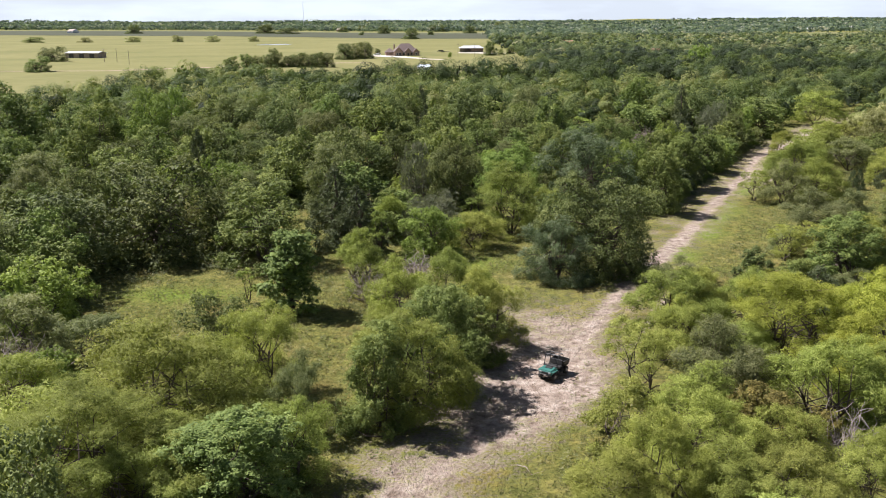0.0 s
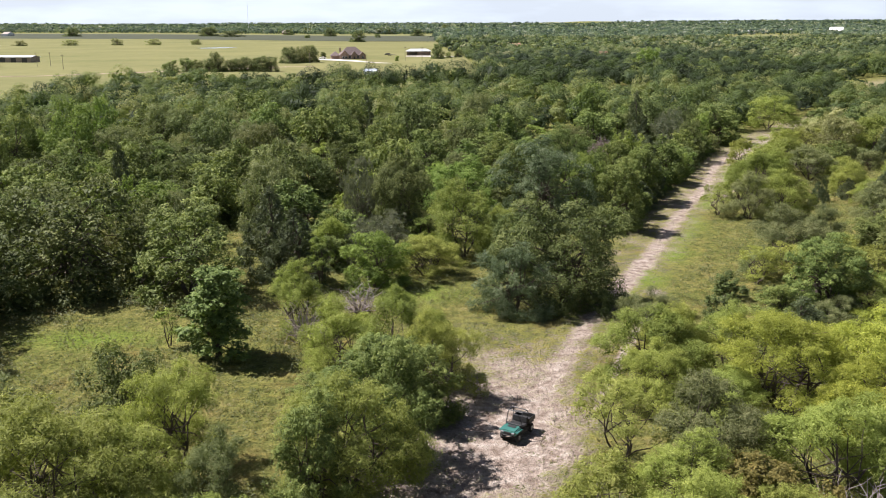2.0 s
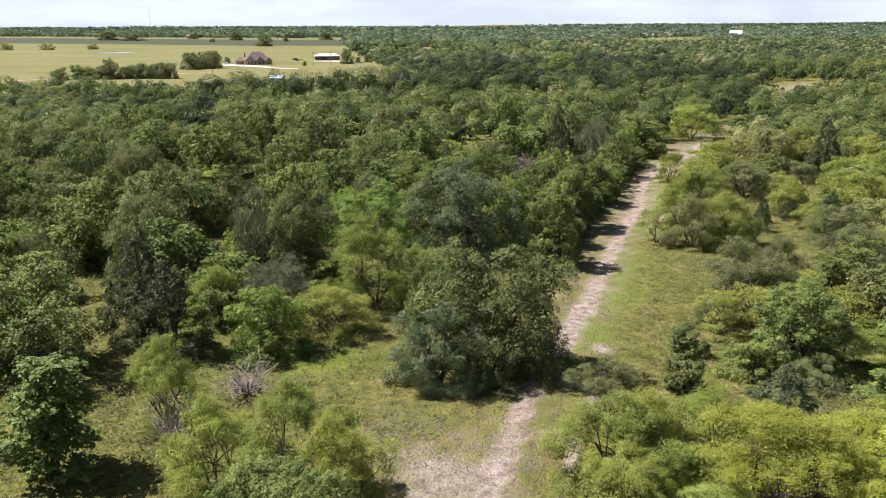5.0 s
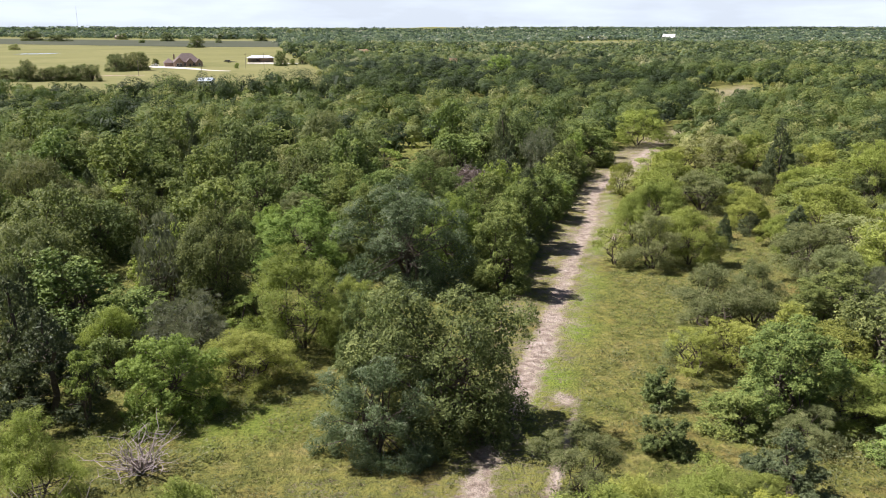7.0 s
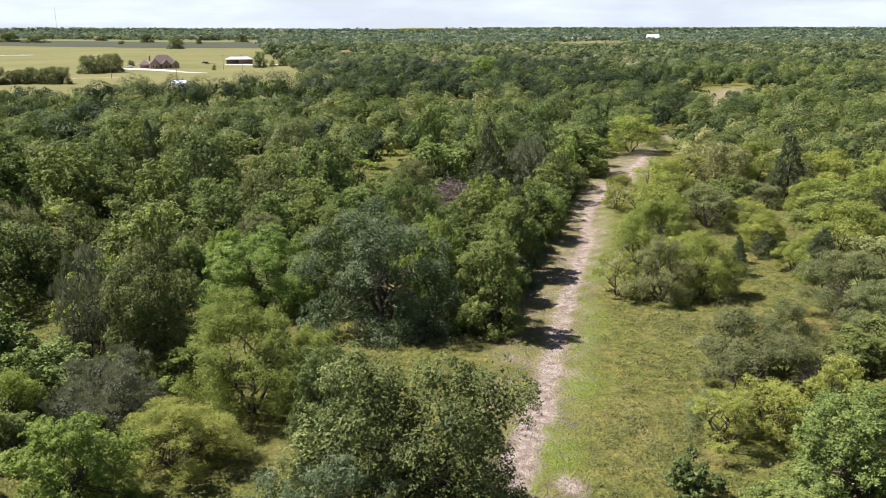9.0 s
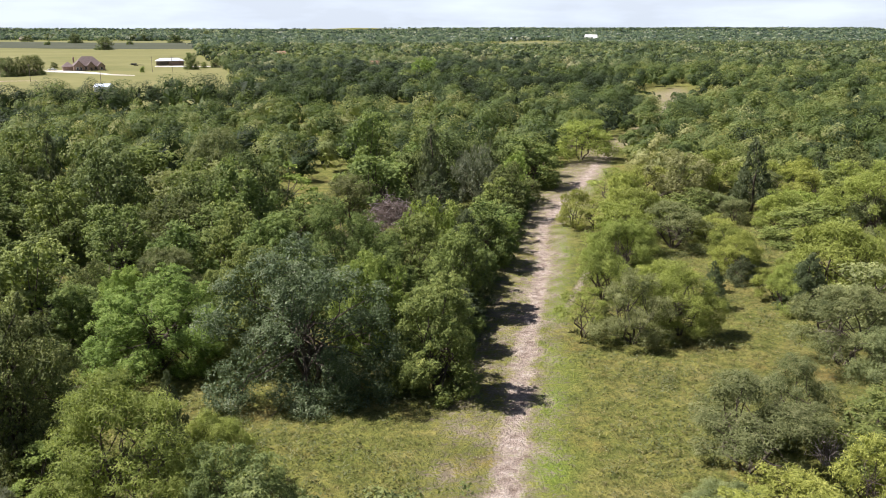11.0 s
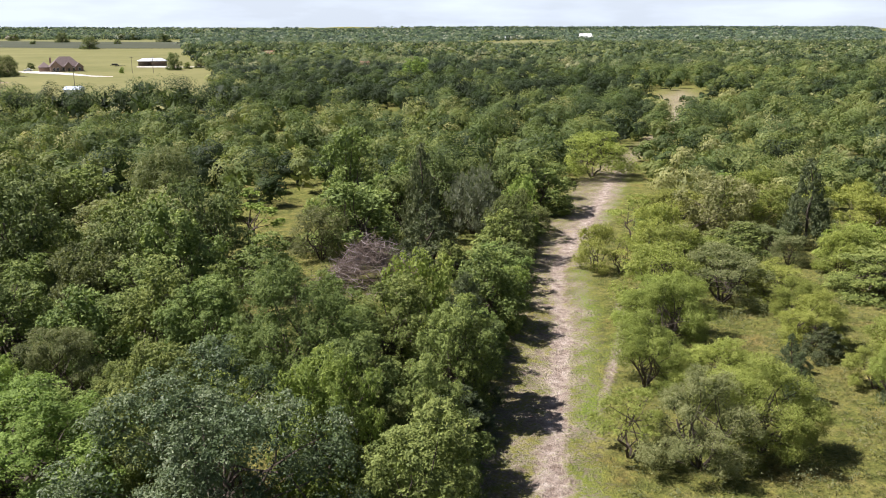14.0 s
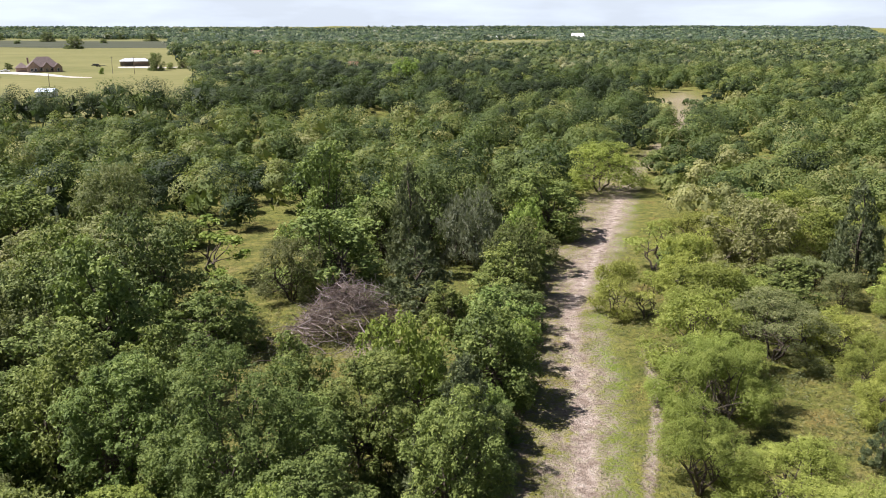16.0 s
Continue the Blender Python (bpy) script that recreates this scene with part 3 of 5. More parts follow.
def build_tree(kind, variant, near, large):
    name, label, leaf, h, w, k, sub, rad, n, ll, lw, stems, base, shape = KINDS[kind]
    rng = np.random.RandomState(sum(map(ord, kind)) * 7 + variant * 131 + near + 17 * large)
    if large:
        h, w, k, rad, n = h * 1.5, w * 1.5, int(k * 1.5), rad * 1.22, int(n * 2.0)
    cs, rs, lean, tone, main, size = crown_clumps(rng, h, w, k, sub, rad, base, shape)
    if near:
        n, ll, lw = int(n * 1.75), ll * 0.76, lw * 0.75
    else:
        n, ll, lw = int(n * 0.46), ll * 1.3, lw * 1.38
    args = {"umbrella": dict(up=0.75, ragged=0.8, droop=0.15, flat=0.75), "dome": dict(up=0.45, ragged=0.6), "spiky": dict(up=0.35, ragged=0.75),
            "cone": dict(up=0.2, ragged=0.5, radial=0.7), "layers": dict(up=0.8, ragged=0.5, flat=0.55), "brush": dict(up=0.2, ragged=0.5, radial=0.75, droop=-0.5)}[shape]
    v, pick = leaves(rng, cs, rs, int(n * 0.90), ll, lw, shell=0.15 if shape == "umbrella" else 0.55, lean=lean, **args)
    loose, _ = leaves(rng, main, size * 1.22, int(n * 0.08), ll, lw, shell=0.3, **args)
    parts, tones = [v, loose], [tone[pick], np.full(len(loose) // 3, 0.5)]
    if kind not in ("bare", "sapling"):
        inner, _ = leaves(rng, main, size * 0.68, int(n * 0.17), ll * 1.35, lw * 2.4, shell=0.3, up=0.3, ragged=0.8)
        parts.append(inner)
        # lower tone: the crown's inner shade painted into these leaves
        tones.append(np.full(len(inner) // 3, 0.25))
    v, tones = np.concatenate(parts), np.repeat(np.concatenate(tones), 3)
    v[:, 2] = np.maximum(v[:, 2], 0.04)
    root = thing(name, label, "tree" if "shrub" not in name and name != "sapling" else name.split("_")[-1], Matrix(), "trees and shrubs beside the track")
    paths = []
    r0 = 0.035 * h / max(1, stems) ** 0.35
    if shape == "cone":
        paths.append(limb(rng, (0, 0, -0.15), (0.1, 0, h * 0.95), r0, 0.02, 0, 5))
        for m in main[::2]:
            paths.append(limb(rng, (0, 0, m[2] * 0.9), m, 0.04, 0.015, 0.05, 2))
    else:
        for s in range(stems):
            a = s * 2 * math.pi / stems + rng.rand()
            spread = {"umbrella": 0.22, "brush": 0.3}.get(shape, 0.13) * w
            top = np.array((math.cos(a) * spread, math.sin(a) * spread, h * (0.45 if stems > 1 else 0.7))) * rng.uniform(0.8, 1.1)
            foot = np.array((math.cos(a) * 0.12, math.sin(a) * 0.12, -0.15))
            stem = limb(rng, foot, top, r0, r0 * 0.5, 0.02, 4)
            paths.append(stem)
            line = np.array([q for q, _ in stem])
            mine = [m for j, m in enumerate(main) if j % stems == s]
            for m in mine:
                t = rng.uniform(0.45, 1.0)
                start = np.array([np.interp(t * 4, range(5), line[:, c]) for c in range(3)])
                if stems == 1:
                    t = float(np.clip(m[2] * 0.85 / top[2], 0.1, 1))
                    start = np.array([np.interp(t * 4, range(5), line[:, c]) for c in range(3)])
                paths.append(limb(rng, start, m, r0 * 0.38, 0.02, 0.06, 3))
                for _ in range(1 if near else 0):
                    paths.append(limb(rng, m, m + rng.normal(size=3) * rad * 0.6, 0.022, 0.008, 0.0, 2))
    tv, tf = tubes(paths, 4 if near else 3)
    mesh_object("trunk", tv, tf, BARK, root, "dark forking trunk and limbs")
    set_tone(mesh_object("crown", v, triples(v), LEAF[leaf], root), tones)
    return root, h, w


PLANTED = []


def plant(kind, x, y, h, w, near=True, label=""):
    """A tree or shrub of that kind on the ground, of the height and crown width given."""
    i = len(PLANTED)
    near = y < 148 and abs(x - 0.3 * y) < 36 and (near or y > 96)
    variant = i % (4 if near else 3)
    large = w > 1.3 * KINDS[kind][4] and y < 160
    key = (kind, variant % 2 if large else variant, near, large)
    turn = (i * 137.5) % 360
    z = float(land(np.array(x), np.array(y)))
    if key not in PROTOS:
        root, h0, w0 = build_tree(*key)
        PROTOS[key] = (root, h0, w0)
        ob = root
    else:
        root, h0, w0 = PROTOS[key]
        ob = None
    stretch = Matrix.Diagonal((w / w0, w / w0, h / h0, 1))
    m = pose(x, y, z, 0, 0, turn) @ stretch
    if ob is None:
        keep = root.scale.copy()
        root.scale = (1, 1, 1)
        ob = copy_thing(root, m)
        root.scale = keep
    else:
        ob.matrix_basis = m
    if label:
        ob["label"] = label
    PLANTED.append((x, y, w))
    return ob


def twig_pile(rng, n, w, d, h, thick, mode):
    """Branches of a dead shrub (rising from the root) or of a heap (lying across one another)."""
    paths = []
    for i in range(n):
        if mode == "bush":
            a, el = rng.rand() * 2 * math.pi, rng.uniform(0.35, 1.4)
            ln = rng.uniform(0.6, 1.0)
            tip = np.array((math.cos(a) * math.cos(el) * w / 2 * ln * 1.3, math.sin(a) * math.cos(el) * d / 2 * ln * 1.3, math.sin(el) * h * ln))
            stem = limb(rng, (math.cos(a) * 0.1, math.sin(a) * 0.1, -0.05), tip, thick, thick * 0.25, 0.08, 4)
            paths.append(stem)
            for j in range(3):
                q = stem[rng.randint(2, 5)][0]
                paths.append(limb(rng, q, q + rng.normal(size=3) * (w * 0.12, d * 0.12, h * 0.13) + (0, 0, h * 0.1), thick * 0.4, thick * 0.12, 0.0, 2))
        else:
            x, y = rng.normal() * w * 0.22, rng.normal() * d * 0.2
            top = h * max(0.06, 1 - (abs(x) / (w * 0.52)) ** 1.5 - (abs(y) / (d * 0.6)) ** 2) * rng.uniform(0.35, 1.0) * (0.72 + 0.42 / (1 + math.exp(-x * 1.3)))
            a = rng.rand() * 2 * math.pi
            ln = rng.uniform(0.5, 1.5)
            v = np.array((math.cos(a), math.sin(a), rng.normal() * 0.35)) * ln
            r = thick * rng.uniform(0.4, 1.2)
            stem = limb(rng, np.array((x, y, max(0.1, top))) - v, np.maximum(np.array((x, y, top)) + v, (-99, -99, 0.06)), r, r * 0.4, 0.05, 3)
            paths.append(stem)
            for j in range(2):
                q = stem[rng.randint(1, 4)][0]
                paths.append(limb(rng, q, q + rng.normal(size=3) * 0.45 + (0, 0, 0.25), r * 0.4, r * 0.12, 0, 2))
    return tubes(paths, 4)


DEAD = []


def dead_bush(x, y, h, w):
    """A leafless grey shrub."""
    turn = (len(DEAD) * 77) % 360
    m = pose(x, y, 0, 0, 0, turn) @ Matrix.Diagonal((w / 5, w / 5, h / 3.5, 1))
    if not DEAD:
        root = thing("dead_shrub", "leafless grey dead shrub with tangled twigs", "shrub", Matrix(), "dead shrubs")
        v, f = twig_pile(np.random.RandomState(5), 46, 5, 5, 3.5, 0.05, "bush")
        mesh_object("tangle", v, f, DEADWOOD, root)
        DEAD.append(root)
        root.matrix_basis = m
        return root
    root, keep = DEAD[0], DEAD[0].scale.copy()
    root.scale = (1, 1, 1)
    DEAD.append(copy_thing(root, m))
    root.scale = keep
    return DEAD[-1]


# trees and shrubs along the track: kind, place, height, crown width
plant("mesquite", -23.3, 47.6, 5.2, 9.1)
plant("mesquite", -20.5, 54.5, 6.2, 8.6)
plant("mesquite", -14.2, 52.3, 6.2, 7.5)
plant("mesquite", -14.5, 44.3, 5.0, 7.9)
plant("mesquite", -8.7, 45.4, 5.4, 5.5)
plant("mesquite", 15.4, 41.1, 4.2, 6.4)
plant("mesquite", 15.8, 50.0, 5.1, 6.0)
plant("bright", 28.4, 56.7, 5.4, 6.7)
plant("mesquite", 19.6, 45.8, 4.6, 5.5)
plant("mesquite", -19.7, 42.8, 7.0, 10.8)
plant("mesquite", -16.4, 49.6, 8.0, 10.3)
plant("elm", -11.0, 42.8, 6.0, 9.4)
plant("mesquite", -13.0, 58.1, 6.8, 6.8)
dead_bush(-30.6, 59.8, 4.0, 5.8)
plant("lime", -34.8, 72.7, 5.8, 7.2)
plant("mesquite", -28.2, 53.3, 4.7, 6.3)
plant("dusky", -32.8, 63.6, 5.4, 7.9)
plant("dusky", -27.0, 63.6, 4.3, 5.9)
plant("layered", -13.8, 76.8, 8.0, 6.4)
plant("mesquite", -2.1, 54.7, 7.0, 8.6)
plant("elm", -4.3, 53.0, 6.7, 5.5)
plant("elm", -0.2, 58.9, 7.5, 6.0)
plant("mesquite", 3.6, 68.1, 6.0, 5.8)
plant("bare", 14.1, 56.4, 5.6, 5.8)
plant("mesquite", 19.4, 67.9, 6.0, 8.4)
plant("dusky", 18.6, 54.5, 6.6, 8.2)
plant("bright", 26.9, 62.9, 7.0, 11.7)
plant("bright", 32.5, 62.8, 6.7, 8.3)
plant("mesquite", 24.3, 51.5, 6.3, 7.8)
plant("mesquite", 28.5, 53.1, 5.3, 6.7)
plant("olive", 19.4, 48.5, 4.6, 6.6)
plant("mesquite", 14.6, 44.6, 5.5, 6.8)
plant("mesquite", 11.6, 42.0, 5.8, 5.5)
dead_bush(23.8, 47.1, 4.2, 4.7)
plant("mesquite", 18.5, 41.4, 4.2, 6.8)
plant("mesquite", 23.4, 42.4, 4.3, 5.5)
plant("mesquite", 9.1, 40.9, 4.5, 6.0)
plant("mesquite", -16.8, 41.4, 4.4, 6.8)
plant("dusky", -9.3, 51.9, 5.2, 4.5)
plant("sapling", -18.6, 79.7, 3.2, 2.4)
plant("sapling", -21.9, 74.8, 2.5, 1.4)
plant("oak", -39.6, 88.6, 9.3, 13.4)
plant("oak", -32.2, 96.5, 11.0, 13.8)
plant("elm", -43.5, 86.6, 6.7, 8.5)
plant("mesquite", 21.4, 70.0, 5.7, 6.3)
plant("mesquite", 25.6, 70.7, 5.2, 6.4)
plant("mesquite", 18.6, 64.5, 5.0, 5.7)
plant("mesquite", 22.8, 62.6, 3.5, 6.7)
plant("mesquite", -3.9, 71.8, 6.0, 6.2)
plant("mesquite", 0.9, 71.9, 6.7, 7.1)
plant("elm", -0.5, 65.3, 5.8, 6.3)
plant("elm", 2.1, 64.1, 5.6, 5.4)
plant("elm", -5.0, 65.6, 3.3, 4.0)
plant("elm", -20.1, 94.5, 9.1, 11.7)
plant("cedar", -9.7, 96.8, 8.2, 7.5)
plant("cedar", -12.5, 100.4, 9.8, 7.8)
plant("sapling", -7.0, 94.9, 5.7, 3.4)
plant("lime", -1.7, 95.7, 5.8, 7.0)
plant("mesquite", 3.8, 99.6, 4.4, 7.9)
dead_bush(-2.9, 87.6, 2.6, 6.2)
dead_bush(-7.2, 79.4, 3.8, 4.8)
plant("mesquite", -8.2, 83.2, 5.6, 5.8)
plant("oak", 16.9, 89.3, 10.2, 11.6, label="large mid-green elm-like tree with a round crown beside the track")
plant("silver", 11.8, 86.6, 6.6, 7.4)
plant("dusky", 22.6, 78.3, 4.2, 5.3)
plant("low", 33.1, 89.2, 2.5, 3.4)
plant("low", 30.2, 82.5, 2.5, 3.6)
plant("cedar", 33.9, 75.2, 4.7, 5.6)
plant("mesquite", 31.3, 74.1, 2.7, 4.1)
plant("elm", 40.7, 85.6, 7.2, 8.7)
plant("mesquite", 44.7, 83.7, 3.1, 7.5)
plant("dusky", 40.2, 81.7, 2.2, 4.7)
plant("sapling", -24.3, 95.0, 3.4, 3.3)
plant("grey", -1.0, 106.7, 5.1, 8.2)
plant("mesquite", 8.7, 107.2, 8.3, 10.0)
plant("mesquite", 13.3, 107.9, 5.6, 5.6)
plant("sapling", 4.2, 111.4, 4.0, 4.4)
plant("oak", 1.6, 116.1, 10.8, 8.8)
plant("grey", -3.6, 119.6, 8.7, 6.2)
plant("lime", 10.2, 130.5, 7.7, 11.9)
plant("silver", 21.0, 122.4, 10.7, 12.6)
plant("elm", 18.2, 130.2, 10.0, 7.5)
plant("lime", 27.0, 128.6, 9.0, 6.2)
plant("elm", 30.1, 119.8, 8.4, 8.1)
plant("oak", -12.4, 142.6, 7.5, 8.5)
plant("elm", -17.3, 143.8, 7.9, 9.9)
plant("sapling", -11.2, 162.2, 5.8, 5.5)
plant("sapling", -12.3, 131.9, 3.3, 3.2)
plant("bare", 46.2, 126.9, 4.7, 5.2)
plant("dusky", 49.6, 124.2, 6.1, 7.5)
plant("mesquite", 54.6, 124.8, 6.3, 8.0)
plant("mesquite", 58.3, 142.2, 6.4, 7.4)
plant("cedar", 70.3, 137.1, 3.2, 3.6)
plant("cedar", 62.2, 130.4, 4.0, 2.6)
plant("cedar", 71.8, 130.0, 3.9, 4.2)
plant("mesquite", 69.5, 130.6, 3.2, 4.6)
plant("dusky", 44.5, 101.7, 6.2, 9.9)
plant("dusky", 50.2, 104.4, 5.5, 6.0)
plant("dusky", 63.4, 114.6, 6.6, 10.3)
plant("elm", 52.5, 98.5, 6.3, 9.7)
plant("bare", 38.0, 93.6, 4.2, 5.0)
dead_bush(49.7, 100.4, 2.5, 3.7)
plant("elm", 46.1, 152.1, 7.6, 7.2)
plant("cedar", 39.1, 138.6, 9.8, 6.6)
plant("elm", 33.7, 127.4, 7.1, 6.0)
plant("elm", 12.3, 150.6, 7.5, 7.4)
plant("elm", 17.7, 150.5, 8.2, 5.8)
plant("elm", 6.9, 154.1, 8.7, 9.9)
plant("elm", 3.8, 151.9, 2.9, 7.3)
plant("elm", 21.3, 146.1, 8.4, 7.8)
plant("elm", 41.8, 183.7, 8.6, 12.0)
plant("dusky", 36.8, 181.8, 6.2, 7.5)
plant("cedar", 47.8, 174.9, 7.5, 7.3)
plant("sapling", 30.0, 191.3, 6.5, 7.9)
plant("pale", 19.5, 194.7, 6.5, 14.1)
plant("pale", 12.8, 200.9, 5.0, 10.0)
plant("mesquite", 64.4, 152.7, 6.5, 8.4)
plant("bare", 67.4, 165.3, 4.0, 4.7)
plant("dusky", 71.7, 152.8, 5.4, 10.8)
plant("mesquite", 76.6, 151.1, 4.0, 7.2)
plant("cedar", 65.5, 135.3, 3.4, 2.1)
plant("cedar", 69.3, 125.7, 6.1, 4.8)
plant("mesquite", 68.2, 127.5, 4.1, 4.9)
plant("mesquite", 71.4, 139.7, 4.7, 6.3)
plant("elm", 88.7, 149.7, 4.8, 11.8)
plant("elm", 32.6, 154.0, 6.0, 4.9)
plant("lime", 38.9, 148.2, 9.0, 6.3)
plant("lime", 50.6, 158.3, 4.4, 4.4)
plant("silver", 49.3, 160.0, 4.2, 4.7)
plant("elm", 28.2, 169.4, 6.1, 8.0)
plant("pale", 13.6, 194.5, 6.8, 11.3)
plant("grey", 58.4, 188.6, 8.1, 8.0)
plant("lime", 63.0, 184.4, 7.9, 6.4)
plant("elm", 72.5, 198.5, 8.4, 11.6)
plant("mesquite", 95.5, 224.9, 8.2, 13.7)
plant("bare", 77.5, 179.4, 5.3, 7.9)
plant("mesquite", 86.2, 184.5, 5.0, 10.8)
plant("mesquite", 60.7, 145.7, 5.9, 7.7)
plant("mesquite", 53.1, 136.4, 5.3, 6.3)
plant("mesquite", 56.6, 132.6, 4.4, 7.1)
plant("elm", 79.9, 161.8, 5.1, 8.4)
plant("mesquite", 73.8, 144.4, 4.6, 5.7)
plant("mesquite", 65.2, 166.9, 5.1, 5.4)
dead_bush(37.6, 141.8, 2.9, 4.3)


def brush_pile():
    """The heap of cut branches beside the track."""
    root = thing("brush_pile", "large heap of cut purplish-brown dead branches", "brush pile", pose(39.4, 170.6, 0, 0, 0, 24))
    v, f = twig_pile(np.random.RandomState(11), 900, 12.0, 7.0, 4.7, 0.036, "heap")
    mesh_object("tangle", v, f, BRUSHWOOD, root)
    v, f = twig_pile(np.random.RandomState(12), 210, 12.5, 7.0, 5.4, 0.05, "heap")
    mesh_object("top_limb", v, f, DEADWOOD, root, "bleached grey limbs on the heap")


brush_pile()

GLADES = [(36.9, 160, 4), (34.5, 154.5, 3.5), (30.4, 174, 4), (34, 178, 3), (35.3, 166, 6), (30.5, 162, 5), (32, 149, 3), (69.6, 146, 4), (67.5, 139, 5), (63.3, 131.4, 5), (-15.5, 104, 3.2), (-17.6, 112, 3), (-14.2, 97, 2.2), (-10.3, 130.8, 3), (-7.4, 120.5, 2.5), (-26, 80, 9), (-17, 78, 8), (-10, 64, 5), (-8, 56, 4), (5, 82, 9), (5, 92, 6), (32, 101, 7), (-11, 74, 5), (-20, 84, 6), (40.8, 108, 7), (31, 92, 6), (24, 82, 3),
          (63, 128, 7), (-9.7, 134, 4), (-6.3, 159, 6), (5.3, 100, 5), (5.3, 110, 4), (35, 202, 6), (38, 167, 6), (47, 115, 7), (67, 131, 6), (84, 141, 6), (42.7, 220, 4),
          (42, 174, 7), (30, 186, 5), (68, 143, 6), (-9.8, 163, 6), (60, 120, 6), (57, 112, 4), (-14, 88, 5), (36, 208, 4), (27, 112, 5), (22, 108, 4), (8, 119.5, 4), (14, 118.5, 4), (20, 117, 4), (26, 115.5, 4), (33.5, 163, 4), (36, 157, 3), (34, 148, 2.5), (31, 160, 4), (44, 162, 3)]
# taller trees close along the shaded side of the track
edge_rng = np.random.RandomState(17)
run, gap, tall = 84, 3.0, 0
legs = np.r_[0, np.cumsum(np.linalg.norm(np.diff(TRAIL_A, axis=0), axis=1))]
while run < 172:
    w = edge_rng.uniform(3.6, 7.5)
    run += w * edge_rng.uniform(0.45, 0.75)
    cx, cy = np.interp(run, legs, TRAIL_A[:, 0]), np.interp(run, legs, TRAIL_A[:, 1])
    gap = np.clip(gap + edge_rng.normal() * 0.7, 2.7, 4.8)
    x, y = cx - 0.88 * (gap + w / 2), cy + 0.47 * (gap + w / 2)
    if math.hypot(x - 39.4, y - 170.6) > 9 and not any(math.hypot(x - gx, y - gy) < gr + w * 0.2 for gx, gy, gr in GLADES) and all(math.hypot(x - px, y - py) > 0.20 * (pw + w) for px, py, pw in PLANTED):
        tall += 1
        h = w * (edge_rng.uniform(1.0, 1.35) if tall % 4 == 0 else edge_rng.uniform(0.55, 0.85))
        plant(str(edge_rng.choice(["elm", "oak", "elm", "cedar", "lime"], p=[0.35, 0.3, 0.15, 0.1, 0.1])), round(x, 1), round(y, 1), h, w)


# ---- woods that fill the spaces between ----
FIELDS = [[(-1900, 149), (-300, 190), (-138, 225), (-122, 300), (-124, 382), (-100, 428), (-70, 402), (-20, 384), (42, 388), (47, 478), (54, 560), (60, 700), (58, 1000), (70, 1300), (95, 1850), (240, 1906), (300, 2100), (-80, 2150), (-711, 2600), (-1900, 2950), (-1900, 380)],
          [(587, 1608), (422, 1080), (538, 1175), (700, 1440), (862, 1746), (799, 1860)], [(62, 900), (150, 880), (165, 960), (62, 1000)]]
VIEWS = [(0, 0, 0), (1.3, 19, -7), (5.8, 41.6, -13.7), (14.8, 71.2, -18.6), (23.6, 97.6, -19.2)]


def inside(x, y, poly):
    odd = False
    for (x0, y0), (x1, y1) in zip(poly, poly[1:] + poly[:1]):
        if (y0 > y) != (y1 > y) and x < x0 + (y - y0) / (y1 - y0) * (x1 - x0):
            odd = not odd
    return odd


def ahead_of_walk(x, y, margin=31):
    """Whether the place lies in the wedge of land that the walk looks over."""
    for ex, ey, yaw in VIEWS:
        b = math.degrees(math.atan2(x - ex, y - ey))
        if y > ey + 20 and abs(b + yaw) < margin:
            return True
    return False


def woodland():
    rng = np.random.RandomState(3)
    spots = []
    for ring, (y0, y1, step) in enumerate(((34, 150, 5.2), (150, 345, 6.4), (345, 700, 9.2), (700, 1500, 12.0), (1500, 3000, 20.0), (3000, 4700, 42.0))):
        y = y0
        while y < y1:
            half = 0.75 * y + 45
            for x in np.arange(-half, half * 1.25, step):
                px, py = x + rng.uniform(-0.42, 0.42) * step, y + rng.uniform(-0.42, 0.42) * step
                if ahead_of_walk(px, py, 30 if y < 400 else 28.5):
                    spots.append((px, py, ring))
            y += step * 0.92
    xs, ys = np.array([s[0] for s in spots]), np.array([s[1] for s in spots])
    off, _ = trail_offset(xs, ys)
    made = np.array(PLANTED)
    out = []
    for (x, y, ring), o in zip(spots, off):
        w = rng.choice((0.75, 0.95, 1.1, 1.3, 1.6)) * rng.uniform(0.9, 1.1) * (5.7, 6.9, 10.2, 13.0, 26, 44)[ring]
        left = o < 0
        if y < 395 and -(4.2 + w * 0.45 if 100 < y < 178 else 4.5 + w * 0.40 if 178 <= y < 236 else 0.6 + w * 0.22 if y >= 236 else 4 + w / 2) < o < (5.5 if y < 180 else 4.0 if y < 236 else 0.6) + w * (0.42 if y < 236 else 0.22):
            continue
        if y < 235 and any(math.hypot(x - gx, y - gy) < gr + w * 0.30 for gx, gy, gr in GLADES):
            continue
        if y < 260 and len(made) and (np.hypot(made[:, 0] - x, made[:, 1] - y) < 0.36 * (made[:, 2] + w)).any():
            continue
        if 328 < y < 347 and -10 < x < 95 or math.hypot(x - 208, y - 370) < 22 or math.hypot(x - 228, y - 400) < 19 or math.hypot(x - 188, y - 338) < 13 or any(inside(x, y, f) for f in FIELDS):
            continue
        if math.hypot(x - 145, y - 488) < 17 or (y < 46 and -12 < x < 14):
            continue
        if 100 < y < 520 and rng.rand() < (0.03 if left else 0.14):
            continue
        out.append((x, y, w, ring, left))
    return out


